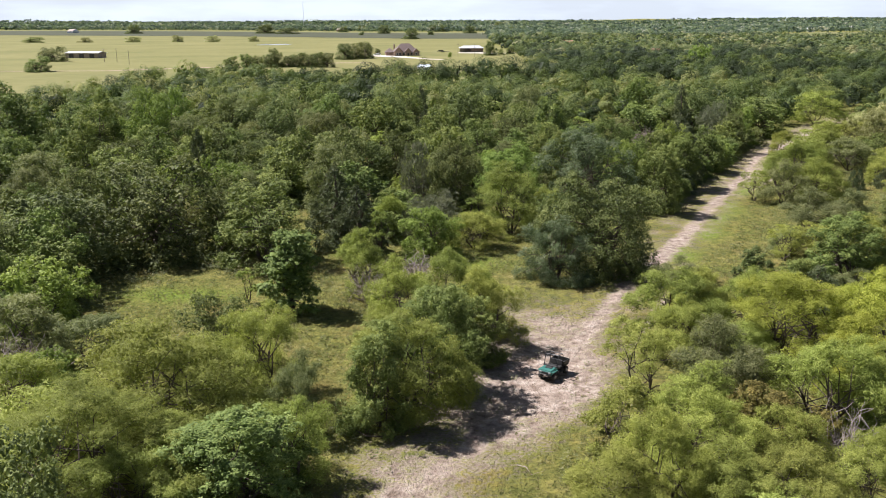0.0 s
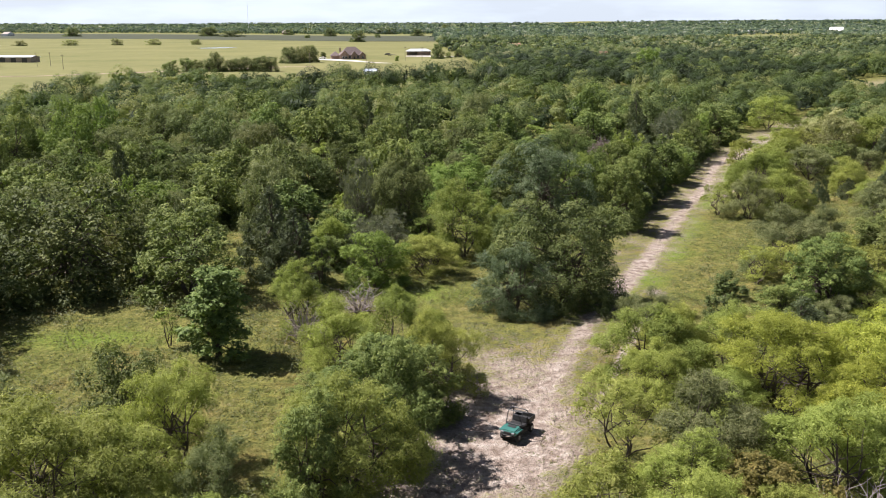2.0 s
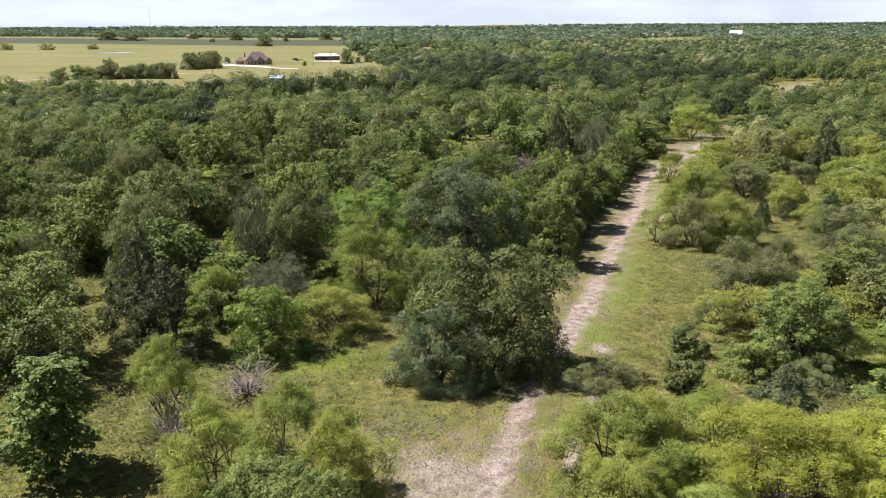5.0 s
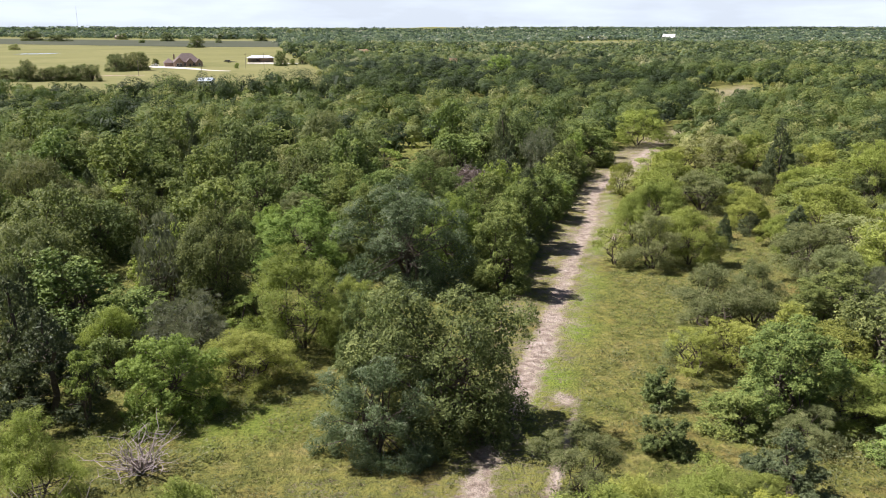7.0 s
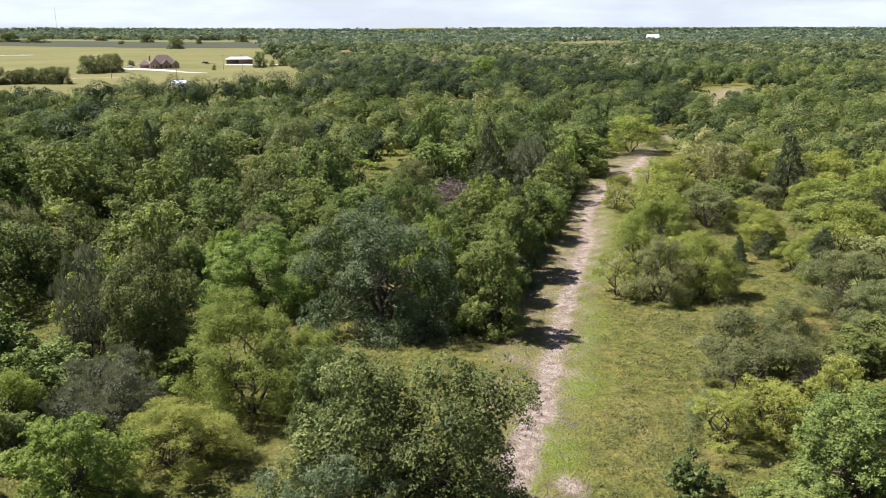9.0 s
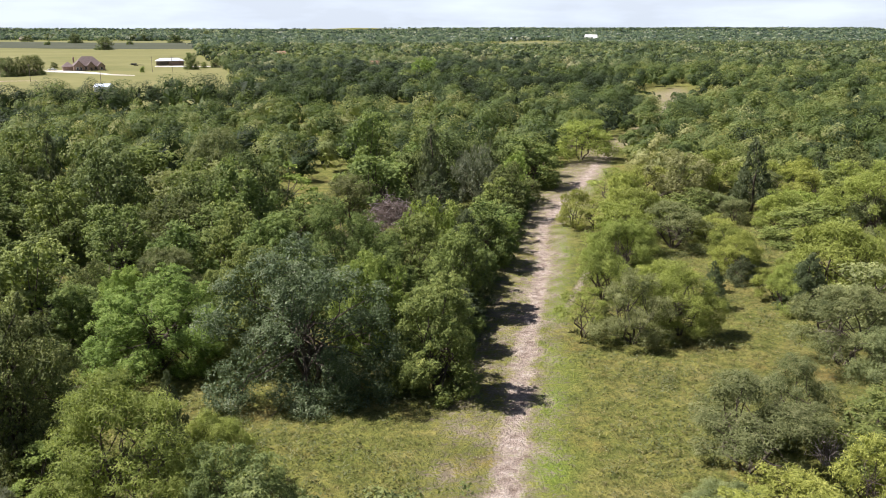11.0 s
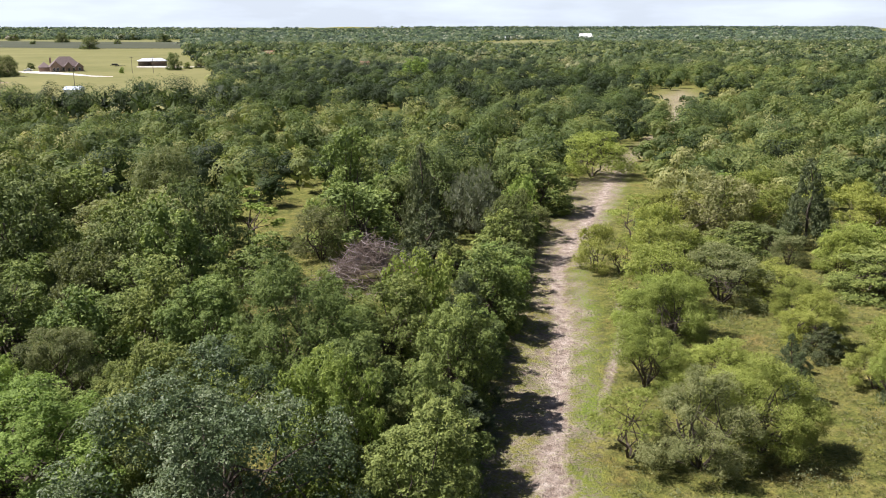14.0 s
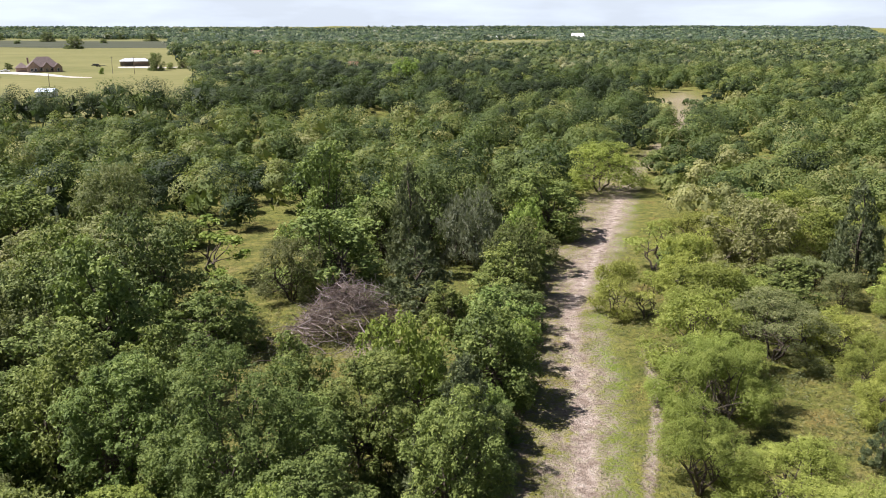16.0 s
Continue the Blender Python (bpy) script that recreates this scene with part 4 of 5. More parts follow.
def far_crown(rng, k, s, w, h):
    """k leaf sprays of size s over a lumpy crown with a closed heart: a tree seen from afar; vertices and lobe tones."""
    m = 20 if k > 900 else 14 if k > 300 else 6
    lobes = unit(rng.normal(size=(m, 3)) + (0, 0, 0.7))
    lobes[:, 2] = np.abs(lobes[:, 2]) * 0.9 + 0.05
    mid = lobes * rng.uniform(0.50, 0.74, (m, 1)) * (w / 2, w / 2, h * 0.62) + (0, 0, h * 0.30)
    rad = rng.uniform(0.20, 0.36, m) * min(w / 2, h * 0.62) * (1.15 if m > 6 else 1.5)
    tone = rng.normal(size=m) * 0.05
    pick = rng.choice(m, k, p=rad ** 2 / (rad ** 2).sum())
    d = unit(rng.normal(size=(k, 3)) + lobes[pick] * 0.6 + (0, 0, 0.4))
    r = rad[pick] * (1.05 - 0.28 * rng.rand(k) ** 2)
    p = mid[pick] + d * r[:, None]
    p[:, 2] = np.maximum(p[:, 2], 0.12)
    nor = unit(d + unit(p - (0, 0, h * 0.3)) * 0.6 + rng.normal(size=(k, 3)) * 0.12)
    t = unit(np.cross(nor, rng.normal(size=(k, 3))))
    b = np.cross(nor, t)
    z = (0.5 + 0.9 * rng.rand(k))[:, None] * s
    sprays = np.stack([p + t * z * 0.62, p - t * z * 0.5 + b * z * 0.5, p - t * z * 0.5 - b * z * 0.5], 1)
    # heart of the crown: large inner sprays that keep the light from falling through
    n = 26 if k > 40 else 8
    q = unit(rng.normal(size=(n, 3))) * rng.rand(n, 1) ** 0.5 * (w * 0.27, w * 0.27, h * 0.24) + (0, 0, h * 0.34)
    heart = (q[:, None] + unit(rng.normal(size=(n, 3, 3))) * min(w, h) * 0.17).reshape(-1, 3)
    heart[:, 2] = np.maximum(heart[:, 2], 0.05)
    # heart tone is lowered, which puts inner shade into its colour
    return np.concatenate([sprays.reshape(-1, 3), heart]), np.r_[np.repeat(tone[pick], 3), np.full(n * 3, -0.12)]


def plant_woods():
    rng = np.random.RandomState(8)
    near, far = [], {"woods": [], "far_woods": [], "distant_woods": []}
    for x, y, w, ring, left in woodland():
        d = math.hypot(x - 20, y - 80) if y > 80 else 60 * abs(x) / 60
        if y < 212 and d < 135 and len(near) < 430:
            near.append((x, y, w, left))
        else:
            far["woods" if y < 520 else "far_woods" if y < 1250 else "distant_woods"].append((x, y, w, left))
    for x, y, w, left in near:
        kind = rng.choice(["elm", "dusky", "pale", "lime", "oak", "mesquite", "grey", "cedar"], p=[0.50, 0.12, 0.00, 0.04, 0.28, 0.00, 0.00, 0.06] if left and y > 108 else [0.38, 0.10, 0.04, 0.14, 0.25, 0.04, 0.01, 0.04] if left
                          else [0.10, 0.16, 0.11, 0.08, 0.02, 0.47, 0.02, 0.04])
        h = w * rng.uniform(0.62, 1.28) if left else w * rng.uniform(0.55, 0.90)
        plant(str(kind), x, y, h * (1.25 if kind == "cedar" else 1), w * (0.6 if kind == "cedar" else 1), near=False)
    for key, trees in far.items():
        verts, tone, lv, lf = [], [], [], []
        for x, y, w, left in trees:
            d = math.hypot(x - 20, y - 80)
            k, s = (1700, 0.24) if d < 150 else (1000, 0.30) if d < 300 else (620, 0.46) if d < 650 else (60, 1.5) if d < 1600 else (30, 3.2) if d < 3000 else (22, 6.0)
            tall = 0.85 if left or y > 260 else 0.7
            h = min(w, 10) * tall * rng.uniform(0.55, 1.5) * (1.08 if y < 250 else 0.98)
            if -112 < x < -28 and 290 < y < 432:
                h *= 0.66
            h *= 1 + 0.35 * math.exp(-(((x + 118) / 80) ** 2 + ((y - 415) / 55) ** 2))
            dark = 0.0
            if 346 < y < 440 and -34 < x < 230:
                h, dark = (13.6 if x < 45 and y < 372 else 11.2 if y < 372 else 8.6) * rng.uniform(0.8, 1.2), 0.40
            if 455 < y < 580 and 40 < x < 215:
                h, dark = 8.5 * rng.uniform(0.85, 1.25), 0.45
            near_clear = math.hypot(232 - x, 405 - y)
            if near_clear < 120 and abs((x - 232) * 0.843 - (y - 405) * 0.538) < 14 and y < 405:
                h = min(h, 1.6 + 0.045 * near_clear)
            if y > 1400:
                h = min(h * 1.25 * rng.uniform(0.7, 1.3), 13)
            z0 = float(land(np.array(x), np.array(y)))
            v, lobe = far_crown(rng, k, s, w, h)
            v = v + (x, y, z0)
            verts.append(v)
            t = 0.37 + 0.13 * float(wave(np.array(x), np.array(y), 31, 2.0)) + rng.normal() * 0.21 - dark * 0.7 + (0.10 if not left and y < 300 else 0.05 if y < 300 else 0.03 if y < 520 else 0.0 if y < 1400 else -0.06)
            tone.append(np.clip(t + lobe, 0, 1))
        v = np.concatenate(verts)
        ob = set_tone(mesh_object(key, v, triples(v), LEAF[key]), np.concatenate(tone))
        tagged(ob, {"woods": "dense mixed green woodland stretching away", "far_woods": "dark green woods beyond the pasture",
                    "distant_woods": "distant woods to the horizon, leaf colour tinted with blue haze"}[key], "woods", kind="stuff")


plant_woods()


# ---- farm in the distance ----
BRICK = rough_surface("tan_brick", (0.24, 0.165, 0.12), (0.36, 0.26, 0.20), 0.6, 0.9, fine=5)
SHINGLE = rough_surface("brown_shingle", (0.115, 0.084, 0.074), (0.185, 0.140, 0.126), 0.8, 0.9, fine=4)
GLASS = rough_surface("dark_window_glass", (0.03, 0.035, 0.04), (0.05, 0.055, 0.06), 1, 0.15)
WHITE = rough_surface("white_paint", (0.70, 0.70, 0.68), (0.82, 0.82, 0.80), 0.5, 0.6, fine=4)
ROOF_METAL = rough_surface("pale_roof_metal", (0.55, 0.56, 0.56), (0.72, 0.73, 0.73), 0.4, 0.4, 0.3, fine=3)
TIN = rough_surface("weathered_tin", (0.22, 0.175, 0.145), (0.34, 0.285, 0.240), 0.4, 0.6, 0.2, fine=3)
POLE_WOOD = rough_surface("grey_pole_wood", (0.16, 0.13, 0.10), (0.27, 0.23, 0.19), 1, 0.9, fine=9)
ORANGE = rough_surface("rust_orange_roof", (0.24, 0.11, 0.07), (0.34, 0.17, 0.11), 0.6, 0.7, fine=3)
BLUE = rough_surface("pale_blue_tarpaulin", (0.45, 0.52, 0.60), (0.58, 0.64, 0.70), 0.6, 0.5, fine=3)
DARK = rough_surface("dark_machinery", (0.03, 0.03, 0.03), (0.07, 0.065, 0.06), 2, 0.6, fine=12)


def hip(w, d, z, rise, ridge, over=0.5, at=(0, 0)):
    """A hipped roof over a w x d plan with its eaves at z; ridge: its length."""
    bm = bmesh.new()
    W, D = w / 2 + over, d / 2 + over
    lo = [bm.verts.new((at[0] + sx * W, at[1] + sy * D, z)) for sx, sy in ((-1, -1), (1, -1), (1, 1), (-1, 1))]
    eave = [bm.verts.new((v.co.x, v.co.y, z - 0.25)) for v in lo]
    a, b = (bm.verts.new((at[0] + s * ridge / 2, at[1], z + rise)) for s in (-1, 1))
    for q in ((lo[0], lo[1], b, a), (lo[2], lo[3], a, b), (lo[1], lo[2], b), (lo[3], lo[0], a), tuple(eave[::-1])):
        bm.faces.new(q)
    for i in range(4):
        bm.faces.new((eave[i], eave[(i + 1) % 4], lo[(i + 1) % 4], lo[i]))
    return bm


def gable(w, d, z, rise, at=(0, 0), thick=0.2, over=0.4):
    """A gabled roof, ridge along y."""
    bm = bmesh.new()
    W, D = w / 2 + over, d / 2 + over
    rows = []
    for y in (-D, D):
        rows.append([bm.verts.new((at[0] + x, at[1] + y, zz)) for x, zz in ((-W, z), (0, z + rise), (W, z), (W, z - thick), (0, z + rise - thick), (-W, z - thick))])
    for i in range(6):
        j = (i + 1) % 6
        bm.faces.new((rows[0][i], rows[0][j], rows[1][j], rows[1][i]))
    bm.faces.new(rows[0][::-1])
    bm.faces.new(rows[1])
    return bm


def gable_wall(w, d, z, rise, at=(0, 0)):
    bm = bmesh.new()
    rows = [[bm.verts.new((at[0] + x, at[1] + y, zz)) for x, zz in ((-w / 2, 0), (w / 2, 0), (w / 2, z), (0, z + rise - 0.25), (-w / 2, z))] for y in (-d / 2, d / 2)]
    for i in range(5):
        j = (i + 1) % 5
        bm.faces.new((rows[0][i], rows[0][j], rows[1][j], rows[1][i]))
    bm.faces.new(rows[0][::-1])
    bm.faces.new(rows[1])
    return bm


def window_part(parent, x, y, z, w, h):
    fr = part("window", box(w + 0.2, 0.12, h + 0.2, (x, y, z - 0.1), 0.02), WHITE, parent)
    part("pane", box(w, 0.05, h, (x, y - 0.06, z)), GLASS, fr)


def farm_house():
    h = thing("farm_house", "tan brick house with a steep brown hipped roof", "house", pose(-28, 690, 0, 0, 0, 8) @ Matrix.Diagonal((0.93, 0.93, 1.0, 1)))
    part("wall", box(20, 12, 3.2), BRICK, h)
    part("roof", hip(20, 12, 3.2, 6.0, 7), SHINGLE, h)
    wing = part("wing_wall", gable_wall(7, 6, 3.2, 3.6, (-6.5, -8)), BRICK, h)
    part("wing_roof", gable(7, 6, 3.2, 3.6, (-6.5, -8)), SHINGLE, wing)
    porch = part("entry_wall", gable_wall(4.4, 4, 3.4, 2.8, (1.5, -7.5)), BRICK, h)
    part("entry_roof", gable(4.4, 4, 3.4, 2.8, (1.5, -7.5)), SHINGLE, porch)
    bay = part("bay_wall", gable_wall(4.8, 5, 3.0, 2.6, (8.2, -7)), BRICK, h)
    part("bay_roof", gable(4.8, 5, 3.0, 2.6, (8.2, -7)), SHINGLE, bay)
    part("garage_wall", box(7, 9, 2.8, (-13, 1, 0)), BRICK, h)
    part("garage_roof", hip(7, 9, 2.8, 3.0, 0.6, 0.5, (-13, 1)), SHINGLE, h)
    part("chimney", box(1.1, 0.9, 3.4, (-9, 2, 5.2), 0.05), BRICK, h)
    part("door", box(1.2, 0.1, 2.2, (1.5, -9.56, 0)), DARK, h)
    for x, y in ((-7.6, -11.05), (-5.4, -11.05), (4.6, -6.06), (8.2, -9.56), (-1.8, -6.06)):
        window_part(h, x, y, 0.9, 1.3, 1.6)


def metal_building():
    h = thing("metal_building", "low open-fronted building with a white metal roof", "building", pose(25, 752, 0, 0, 0, 6) @ Matrix.Diagonal((1.1, 1.1, 1.1, 1)))
    part("back_wall", box(17, 0.2, 3.4, (0, 4.4, 0)), TIN, h)
    part("side_wall", box(0.2, 8.8, 3.4, (8.4, 0, 0)), TIN, h)
    part("inner_wall", box(9, 7, 3.0, (3.6, 0.6, 0)), BRICK, h)
    part("roof", hip(17, 9, 3.5, 1.7, 12, 0.6), ROOF_METAL, h)
    for x in (-8.2, -4.1, 0.0, 4.1, 8.2):
        part("post", box(0.2, 0.2, 3.4, (x, -4.4, 0)), POLE_WOOD, h)


def shed():
    h = thing("tin_shed", "long weathered tin shed with a pale roof in the pasture", "shed", pose(-266, 669, 0, 0, 0, -14) @ Matrix.Diagonal((1.25, 1.15, 1.15, 1)))
    part("wall", box(22, 9, 3.6), TIN, h)
    bm = box(23, 5.2, 0.15, (0, -2.5, 3.75), rot=Matrix.Rotation(radians(10), 4, "X"))
    part("roof", bm, ROOF_METAL, h)
    part("rear_roof", box(23, 5.2, 0.15, (0, 2.5, 3.75), rot=Matrix.Rotation(radians(-10), 4, "X")), ROOF_METAL, h)
    for x in (-7, 0, 7):
        part("door", box(3.2, 0.1, 3.0, (x, -4.56, 0)), DARK, h)


def utility_pole(x, y, h=10.0, turn=0):
    p = thing("utility_pole", "grey wooden utility pole with a crossarm", "pole", pose(x, y, 0, 0, 0, turn), "utility poles by the farm")
    v, f = tubes([[((0, 0, -0.3), 0.16), ((0, 0, h), 0.11)]], 8)
    mesh_object("shaft", v, f, POLE_WOOD, p)
    part("crossarm", box(2.2, 0.12, 0.14, (0, 0.15, h - 0.7)), POLE_WOOD, p)


def barn_far(name, label, x, y, w, d, h, rise, turn, wall, roof):
    b = thing(name, label, "building", pose(x, y, float(land(np.array(x), np.array(y))), 0, 0, turn))
    part("wall", gable_wall(w, d, h, rise), wall, b)
    part("roof", gable(w, d, h, rise), roof, b)
    for i in (-1, 0, 1):
        part("door" if i == 0 else "window", box(w * 0.14, 0.1, h * (0.7 if i == 0 else 0.4), (i * w * 0.3, -d / 2 - 0.05, 0 if i == 0 else h * 0.3)), GLASS, b)
    return b


def parked_pickup():
    c = thing("pickup_truck", "white pickup truck parked beside the house", "truck", pose(-50, 694, 0, 0, 0, 80))
    part("body", box(1.9, 5.4, 0.7, (0, 0, 0.45), 0.12), WHITE, c)
    part("cab", box(1.7, 2.0, 0.75, (0, -0.3, 1.12), 0.2), WHITE, c)
    part("windscreen", box(1.5, 0.06, 0.5, (0, -1.34, 1.25)), GLASS, c)
    for x in (-0.85, 0.85):
        for y in (-1.7, 1.7):
            v, f = tubes([[((x - 0.13, y, 0.38), 0.38), ((x + 0.13, y, 0.38), 0.38)]], 12)
            mesh_object("wheel", v, f, DARK, c)


def farm_trailer():
    c = thing("flat_trailer", "dark flatbed trailer standing in the pasture", "trailer", pose(1, 752, 0, 0, 0, 80))
    part("bed", box(2.4, 9, 0.25, (0, 0, 0.9), 0.03), DARK, c)
    part("load", box(2.0, 4, 1.0, (0, 1.5, 1.15), 0.15), DARK, c)
    for x in (-1.1, 1.1):
        for y in (-0.8, 0.8):
            v, f = tubes([[((x - 0.13, y, 0.45), 0.45), ((x + 0.13, y, 0.45), 0.45)]], 12)
            mesh_object("wheel", v, f, DARK, c)
    v, f = tubes([[((0, -4.5, 0.95), 0.08), ((0, -6, 0.6), 0.08)]], 6)
    mesh_object("drawbar", v, f, DARK, c)


def radio_mast(x, y, h):
    m = thing("radio_mast", "thin grey lattice radio mast on the horizon", "mast", pose(x, y, float(land(np.array(x), np.array(y)))))
    legs3 = [(math.cos(a) * 0.8, math.sin(a) * 0.8) for a in (0.3, 2.4, 4.5)]
    for lx, ly in legs3:
        v, f = tubes([[((lx, ly, 0), 0.16), ((lx * 0.5, ly * 0.5, h), 0.12)]], 5)
        mesh_object("leg", v, f, ROOF_METAL, m)
    rungs = []
    for i in range(0, int(h), 3):
        for (ax, ay), (bx, by) in zip(legs3, legs3[1:] + legs3[:1]):
            k = 1 - 0.5 * i / h
            rungs.append([((ax * k, ay * k, i), 0.07), ((bx * k, by * k, i + 2.5), 0.07)])
    v, f = tubes(rungs, 3)
    mesh_object("lattice", v, f, ROOF_METAL, m)


farm_house()
metal_building()
radio_mast(-454, 2974, 84)
shed()
parked_pickup()
farm_trailer()
for px, py, ph, pt in ((-13, 536, 9, 5), (12, 650, 10, 0), (24, 646, 10, 0), (-48, 560, 9, 20), (-218, 600, 9, 60), (-225, 596, 9, 60), (-64, 640, 9, 10), (-196, 560, 9, 40)):
    utility_pole(px, py, ph, pt)
barn_far("tin_barn", "pale blue-roofed tin barn behind the trees", -9, 474, 9, 6, 2.4, 1.1, 80, WHITE, BLUE)
barn_far("cottage", "small cottage with a rust-orange roof among trees", 128, 900, 12, 8, 3.6, 3, 75, BRICK, ORANGE)
barn_far("cabin", "small cabin with an orange roof among dark oaks", 146, 610, 5, 5, 5, 2.2, 75, WHITE, ORANGE)
barn_far("white_hall", "large white hall on the far rise", 880, 1730, 30, 24, 8, 7, 55, WHITE, WHITE)
barn_far("white_annex", "white annex beside the far hall", 910, 1740, 22, 14, 6, 4, 65, WHITE, WHITE)
barn_far("far_barn", "small pale barn beside the far meadow", 780, 1900, 24, 14, 5, 4, 60, WHITE, ROOF_METAL)
barn_far("far_barn", "small pale barn beside the far meadow", 890, 1970, 22, 14, 6, 4, 60, WHITE, WHITE)
barn_far("far_house", "distant house with a grey roof among trees", -250, 2230, 30, 14, 5, 5, 85, BRICK, TIN)
barn_far("far_house", "distant house with a grey roof among trees", -900, 2200, 34, 14, 5, 5, 85, WHITE, TIN)

# single trees round the farm and fields
for kind, x, y, h, w in (("oak", -265, 607, 10, 19), ("elm", -218, 482, 8, 16), ("oak", -67, 621, 11, 14.5), ("oak", -59, 626, 11.3, 11), ("oak", -53, 632, 11.8, 10.5), ("oak", -101, 519, 7.6, 11), ("oak", -96, 517, 10.8, 10.5), ("oak", -89, 520, 7.0, 10), ("oak", -83, 519, 8.2, 11),
                         ("oak", -77, 518, 8.1, 10.5), ("oak", -72, 517, 8.7, 10.5), ("oak", -66, 515, 8.4, 10.5), ("elm", -107, 516, 6.5, 9), ("elm", -113, 520, 7.5, 11), ("elm", -121, 514, 6.5, 11),
                         ("oak", -44, 1300, 16, 24), ("oak", 37, 680, 11.2, 10), ("elm", 46, 697, 4.5, 6), ("oak", 54, 705, 6.5, 7),
                         ("oak", -52, 729, 4.3, 6), ("lime", 6, 648, 4, 3), ("lime", 144, 494, 12.5, 14)):
    plant(kind, x, y, h, w, near=False)
for kind, x, y, h, w in (("pale", -408, 1190, 8, 22), ("pale", -350, 1190, 9, 18), ("pale", -300, 1180, 8, 20), ("elm", -541, 1191, 7, 30), ("pale", -470, 1185, 7, 18), ("pale", -250, 1195, 7, 16),
                         ("oak", -387, 1978, 20, 45), ("oak", -323, 1892, 13, 43), ("oak", -202, 2312, 16, 22), ("oak", -231, 2116, 14, 27), ("oak", -22, 2173, 16, 26), ("oak", 3, 2168, 16, 26), ("oak", 174, 2801, 20, 24), ("oak", 147, 1875, 13, 18), ("oak", -700, 2050, 20, 40), ("oak", -120, 1880, 18, 26), ("oak", 60, 1880, 16, 24), ("elm", -20, 1700, 7, 14), ("elm", -150, 1690, 6, 12)):
    plant(kind, x, y, h, w, near=False)


# ---- utility vehicle on the track ----
GREEN_PAINT = rough_surface("dark_green_plastic", (0.035, 0.120, 0.098), (0.055, 0.170, 0.142), 2, 0.22, fine=20)
BLACK_PLASTIC = rough_surface("black_plastic", (0.012, 0.012, 0.012), (0.030, 0.029, 0.028), 3, 0.55, fine=30)
TYRE = rough_surface("dusty_tyre", (0.018, 0.017, 0.016), (0.055, 0.048, 0.042), 4, 0.9, fine=30)
STEEL = rough_surface("steel_rim", (0.30, 0.30, 0.30), (0.48, 0.48, 0.48), 4, 0.4, 0.8, fine=30)
LAMP = rough_surface("lamp_lens", (0.22, 0.23, 0.24), (0.34, 0.35, 0.36), 4, 0.12, fine=30)


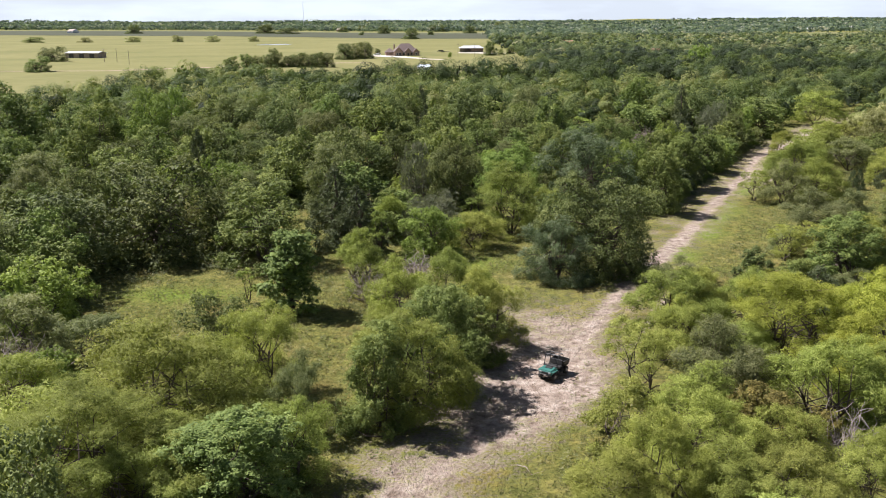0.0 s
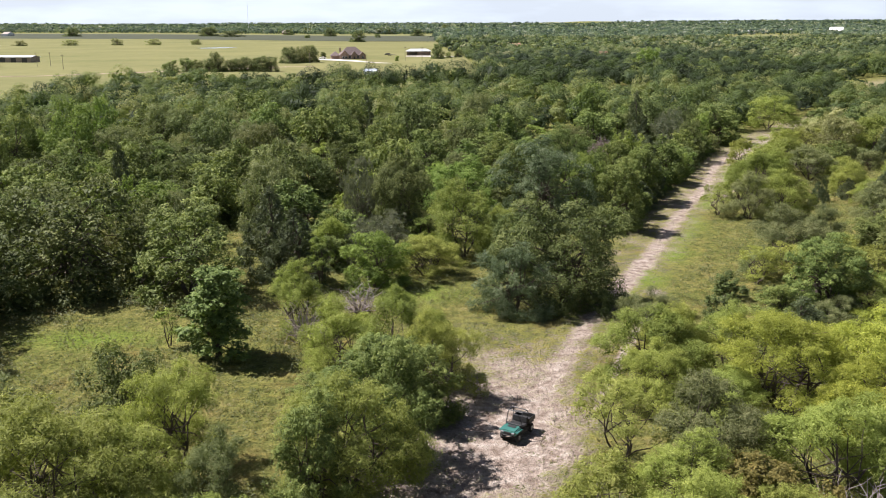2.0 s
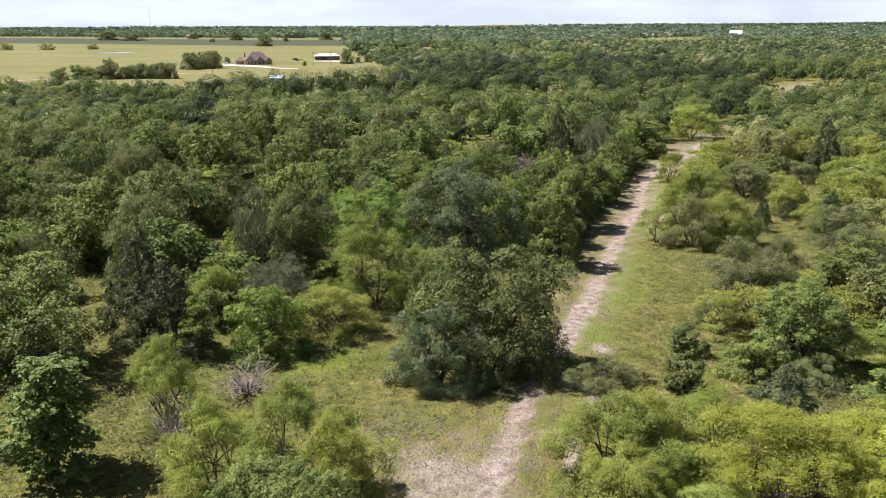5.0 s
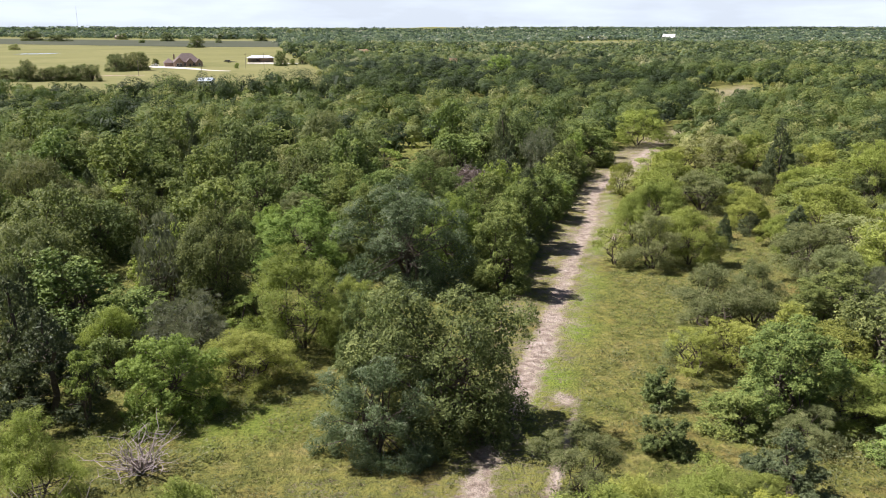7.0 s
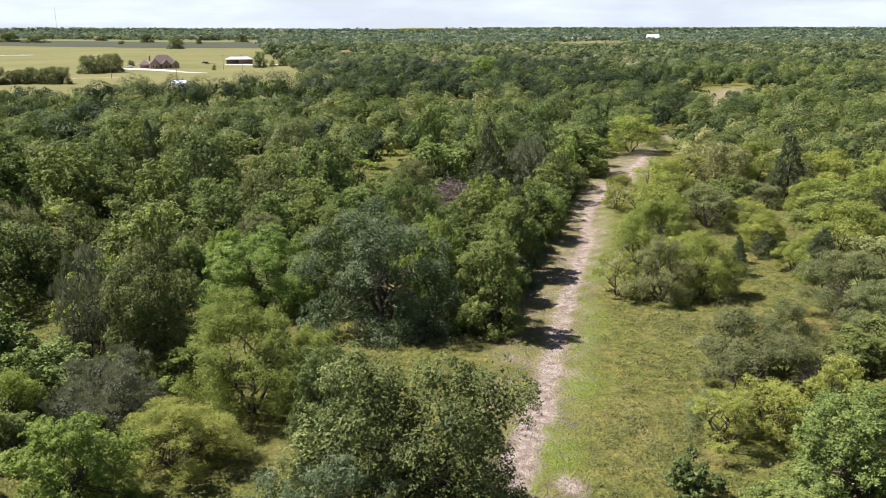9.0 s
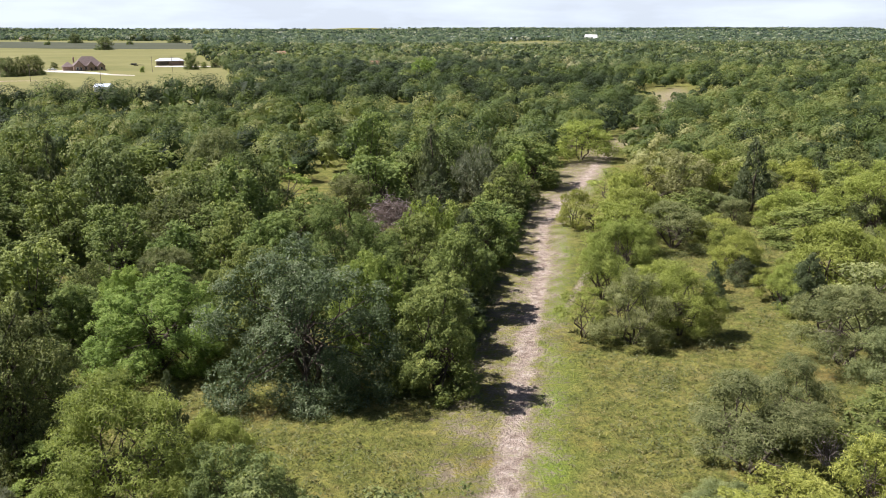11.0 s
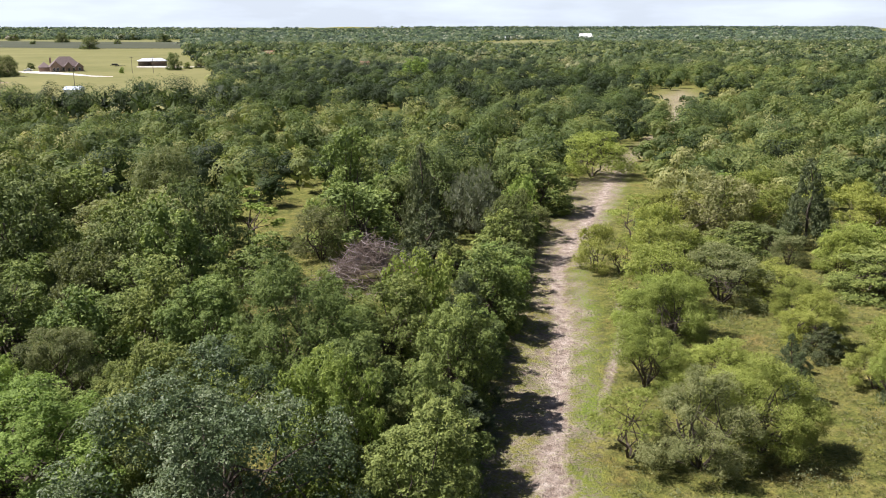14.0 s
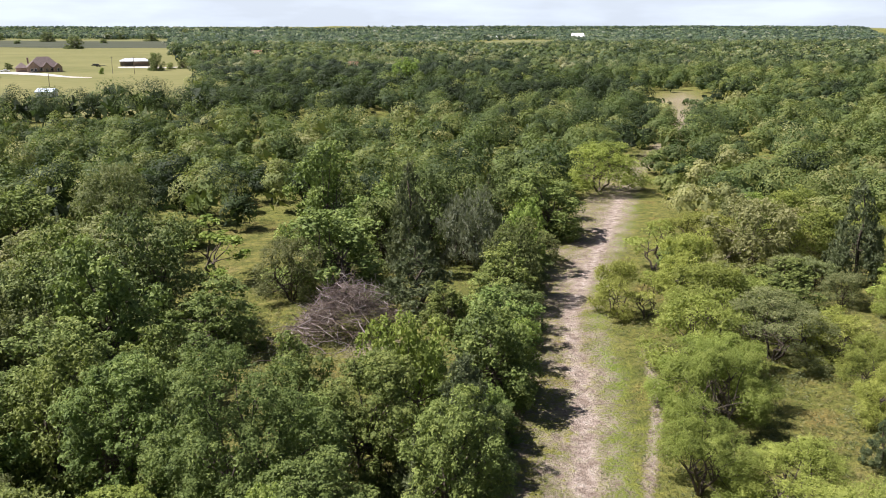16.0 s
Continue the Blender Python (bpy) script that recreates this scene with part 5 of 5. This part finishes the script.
def utility_vehicle(x, y, heading):
    """A two-seat utility vehicle, front towards -y of its own axes."""
    c = thing("utility_vehicle", "dark green two-seat utility vehicle with an open roll cage", "vehicle", pose(x, y, -0.03, 0, 0, heading) @ Matrix.Diagonal((0.91, 0.91, 0.91, 1)))
    part("chassis", box(1.25, 2.45, 0.22, (0, 0.02, 0.34), 0.04), BLACK_PLASTIC, c)
    bm = box(1.36, 0.92, 0.36, (0, -0.98, 0.56), 0.0)
    for v in bm.verts:
        if v.co.z > 0.8:
            v.co.z += 0.10 * (v.co.y + 1.44) / 0.92 - 0.02
            v.co.x *= 0.90
        if v.co.y < -1.2:
            v.co.x *= 0.92
    bmesh.ops.bevel(bm, geom=bm.edges[:], offset=0.07, segments=3, affect="EDGES")
    hood = part("hood", bm, GREEN_PAINT, c, "dark green moulded hood")
    part("hood_vent", box(0.62, 0.30, 0.02, (0, -0.80, 0.985), 0.008, Matrix.Rotation(radians(6), 4, "X")), BLACK_PLASTIC, hood)
    for s in (-1, 1):
        part("headlight", box(0.24, 0.08, 0.13, (s * 0.42, -1.44, 0.68), 0.03), LAMP, c)
        part("front_fender", box(0.30, 0.86, 0.09, (s * 0.60, -0.93, 0.74), 0.035), GREEN_PAINT, c)
        part("rear_fender", box(0.22, 0.7, 0.08, (s * 0.62, 0.92, 0.74), 0.03), BLACK_PLASTIC, c)
        part("side_rail", box(0.10, 0.9, 0.10, (s * 0.62, -0.05, 0.40), 0.03), BLACK_PLASTIC, c)
    part("grille", box(0.56, 0.05, 0.18, (0, -1.45, 0.60), 0.015), BLACK_PLASTIC, c)
    b = [[((-0.52, -1.52, 0.42), 0.028), ((0.52, -1.52, 0.42), 0.028)], [((-0.50, -1.50, 0.72), 0.024), ((-0.36, -1.56, 0.60), 0.024), ((0.36, -1.56, 0.60), 0.024), ((0.50, -1.50, 0.72), 0.024)],
         [((-0.36, -1.56, 0.60), 0.022), ((-0.36, -1.52, 0.40), 0.022)], [((0.36, -1.56, 0.60), 0.022), ((0.36, -1.52, 0.40), 0.022)]]
    v, f = tubes(b, 7)
    mesh_object("bumper", v, f, BLACK_PLASTIC, c, "tubular front bumper guard")
    part("dash", box(1.22, 0.20, 0.28, (0, -0.50, 0.80), 0.05), BLACK_PLASTIC, c)
    part("floor", box(1.20, 0.62, 0.06, (0, -0.25, 0.50), 0.01), BLACK_PLASTIC, c)
    part("seat", box(1.20, 0.50, 0.20, (0, 0.16, 0.66), 0.06), BLACK_PLASTIC, c, "black bench seat cushion")
    part("backrest", box(1.20, 0.13, 0.46, (0, 0.40, 0.86), 0.05, Matrix.Rotation(radians(-10), 4, "X")), BLACK_PLASTIC, c)
    ring = [np.array((math.cos(a) * 0.17, math.sin(a) * 0.13, math.sin(a) * 0.10)) + (-0.30, -0.30, 1.12) for a in np.linspace(0, 2 * math.pi, 15)]
    v, f = tubes([[(p, 0.017) for p in ring], [((-0.30, -0.30, 1.12), 0.02), ((-0.30, -0.48, 0.98), 0.02)]], 6)
    mesh_object("steering_wheel", v, f, BLACK_PLASTIC, c)
    top, r = 1.90, 0.034
    cage = []
    for s in (-1, 1):
        cage.append([((s * 0.62, -0.56, 0.84), r), ((s * 0.60, -0.36, 1.60), r), ((s * 0.56, -0.22, top), r), ((s * 0.56, 0.40, top), r), ((s * 0.60, 0.52, 1.70), r), ((s * 0.62, 0.52, 0.66), r)])
        cage.append([((s * 0.61, 0.50, 1.30), r), ((s * 0.61, 0.52, 1.30), r)])
    for yy, zz in ((-0.22, top), (0.40, top), (0.52, 1.25), (0.52, 1.60)):
        cage.append([((-0.57, yy, zz), r), ((0.57, yy, zz), r)])
    v, f = tubes(cage, 7)
    mesh_object("roll_cage", v, f, BLACK_PLASTIC, c, "black tubular roll cage without a roof")
    bed = part("cargo_bed", box(1.36, 0.96, 0.06, (0, 1.06, 0.80), 0.02), BLACK_PLASTIC, c, "black open cargo bed")
    for s in (-1, 1):
        part("bed_side", box(0.06, 0.96, 0.30, (s * 0.65, 1.06, 0.86), 0.015), BLACK_PLASTIC, bed)
    part("bed_front", box(1.24, 0.05, 0.30, (0, 0.61, 0.86), 0.015), BLACK_PLASTIC, bed)
    part("tailgate", box(1.24, 0.05, 0.30, (0, 1.51, 0.86), 0.015), BLACK_PLASTIC, bed)
    part("tool_box", box(0.9, 0.34, 0.16, (0.05, 0.86, 0.865), 0.03), STEEL, bed, "pale box lying in the bed")
    for s in (-1, 1):
        for yy in (-0.98, 0.98):
            R, w = 0.32, 0.25
            prof = [((s * 0.60 + d, yy, R), rr) for d, rr in ((-w / 2, R * 0.70), (-w / 2 + 0.03, R * 0.95), (-0.05, R), (0.05, R), (w / 2 - 0.03, R * 0.95), (w / 2, R * 0.70))]
            v, f = tubes([prof], 18)
            wheel = mesh_object("tyre", v, f, TYRE, c)
            v, f = tubes([[((s * 0.60 + s * 0.09, yy, R), R * 0.56), ((s * 0.60 + s * 0.135, yy, R), R * 0.50)]], 14)
            mesh_object("rim", v, f, STEEL, wheel)
            knobs = []
            for k in range(16):
                a = k * 2 * math.pi / 16
                q = np.array((0, math.cos(a), math.sin(a))) * (R - 0.004) + (s * 0.60, yy, R)
                knobs.append([(q + (-0.10, 0, 0), 0.022), (q + (0.0, 0.02 * math.sin(a), 0), 0.024), (q + (0.10, 0, 0), 0.022)])
            v, f = tubes(knobs, 4)
            mesh_object("tread", v, f, TYRE, wheel)


utility_vehicle(8.35, 61.6, -36)



def fallen_branch(label, points, r, mat):
    """A dead limb lying on the grass, with a few side twigs."""
    rng = np.random.RandomState(len(points) * 7 + int(r * 1000))
    root = thing("fallen_branch", label, "branch", pose(points[0][0], points[0][1], 0))
    base = np.array((*points[0], 0.0))
    line = [np.array((x, y, 0.10 + 0.18 * (i % 2))) - base for i, (x, y) in enumerate(points)]
    main = [(p, r * (1 - 0.6 * i / (len(line) - 1))) for i, p in enumerate(line)]
    twigs = [limb(rng, p, p + rng.normal(size=3) * (0.6, 0.6, 0.1) + (0, 0, 0.2), r * 0.4, r * 0.12, 0, 2) for p in line[1:] for _ in range(2)]
    v, f = tubes([main] + twigs, 5)
    v = np.array(v)
    v[:, 2] = np.maximum(v[:, 2], 0.02)
    mesh_object("limb", v, f, mat, root)


fallen_branch("dark curved dead branch lying in the grass", [(-6.4, 52.9), (-4.9, 51.1), (-3.6, 51.4), (-2.6, 53.6)], 0.07, BARK)
fallen_branch("pale broken stick lying beside the track", [(4.4, 47.6), (4.9, 47.0), (5.2, 46.4)], 0.028, DEADWOOD)

# ---- low growth ----
def scatter_low():
    rng = np.random.RandomState(21)

    def spots(n):
        x, y = rng.uniform(-45, 115, n), 38 + 152 * rng.rand(n) ** 1.25
        keep = np.array([ahead_of_walk(a, b, 29) for a, b in zip(x, y)])
        return x[keep], y[keep]

    x, y = spots(130000)
    off, along = trail_offset(x, y)
    bare = np.maximum(np.maximum(np.exp(-(off / 2.3) ** 4), 0.62 * np.exp(-(off / 4.6) ** 4)), 0.8 * np.clip(blob(x, y, 8, 72, 8, 17, -18) + blob(x, y, 2, 54, 5.5, 12, -25), 0, 1))
    keep = rng.rand(len(x)) > bare * 0.97
    x, y, off = x[keep], y[keep], off[keep]
    n = len(x)
    r = rng.uniform(0.05, 0.20, n) * (1 + 0.5 * wave(x, y, 6, 2)) * np.clip(np.abs(off) / 7, 0.5, 1)
    v, pick = leaves(rng, np.stack([x, y, land(x, y) + r * 0.5], 1), r, n * 6, 0.20, 0.036, up=0.5, ragged=0.9, shell=0.3, flat=0.8)
    v[:, 2] = np.maximum(v[:, 2], -0.05)
    tone = np.clip(0.5 + 0.22 * wave(x, y, 4, 5) + rng.normal(size=n) * 0.16, 0, 1)
    tagged(set_tone(mesh_object("grass", v, triples(v), LEAF["grass"]), np.repeat(tone[pick], 3)), "rough olive and straw-coloured grass tufts", "grass", kind="stuff")

    x, y = spots(72000)
    off, along = trail_offset(x, y)
    keep = (np.abs(off) > 1.4) & (rng.rand(len(x)) < np.clip(0.55 + 0.7 * wave(x, y, 7, 7), 0.05, 1))
    x, y, off = x[keep], y[keep], off[keep]
    n = len(x)
    r = (0.08 + 0.72 * rng.rand(n) ** 2.0) * (1 + 0.45 * wave(x, y, 5, 3)) * np.clip(np.abs(off) / 7, 0.5, 1.15)
    v, pick = leaves(rng, np.stack([x, y, land(x, y) + r * 0.4], 1), r, n * 9, 0.17, 0.09, up=0.6, ragged=0.6, shell=0.3, flat=0.9)
    v[:, 2] = np.maximum(v[:, 2], 0.02)
    tone = np.clip(0.5 + 0.22 * wave(x, y, 6, 8) + rng.normal(size=n) * 0.2, 0, 1)
    tagged(set_tone(mesh_object("weeds", v, triples(v), LEAF["weed"]), np.repeat(tone[pick], 3)), "low green weeds and seedlings in the grass", "weeds", kind="stuff")


scatter_low()
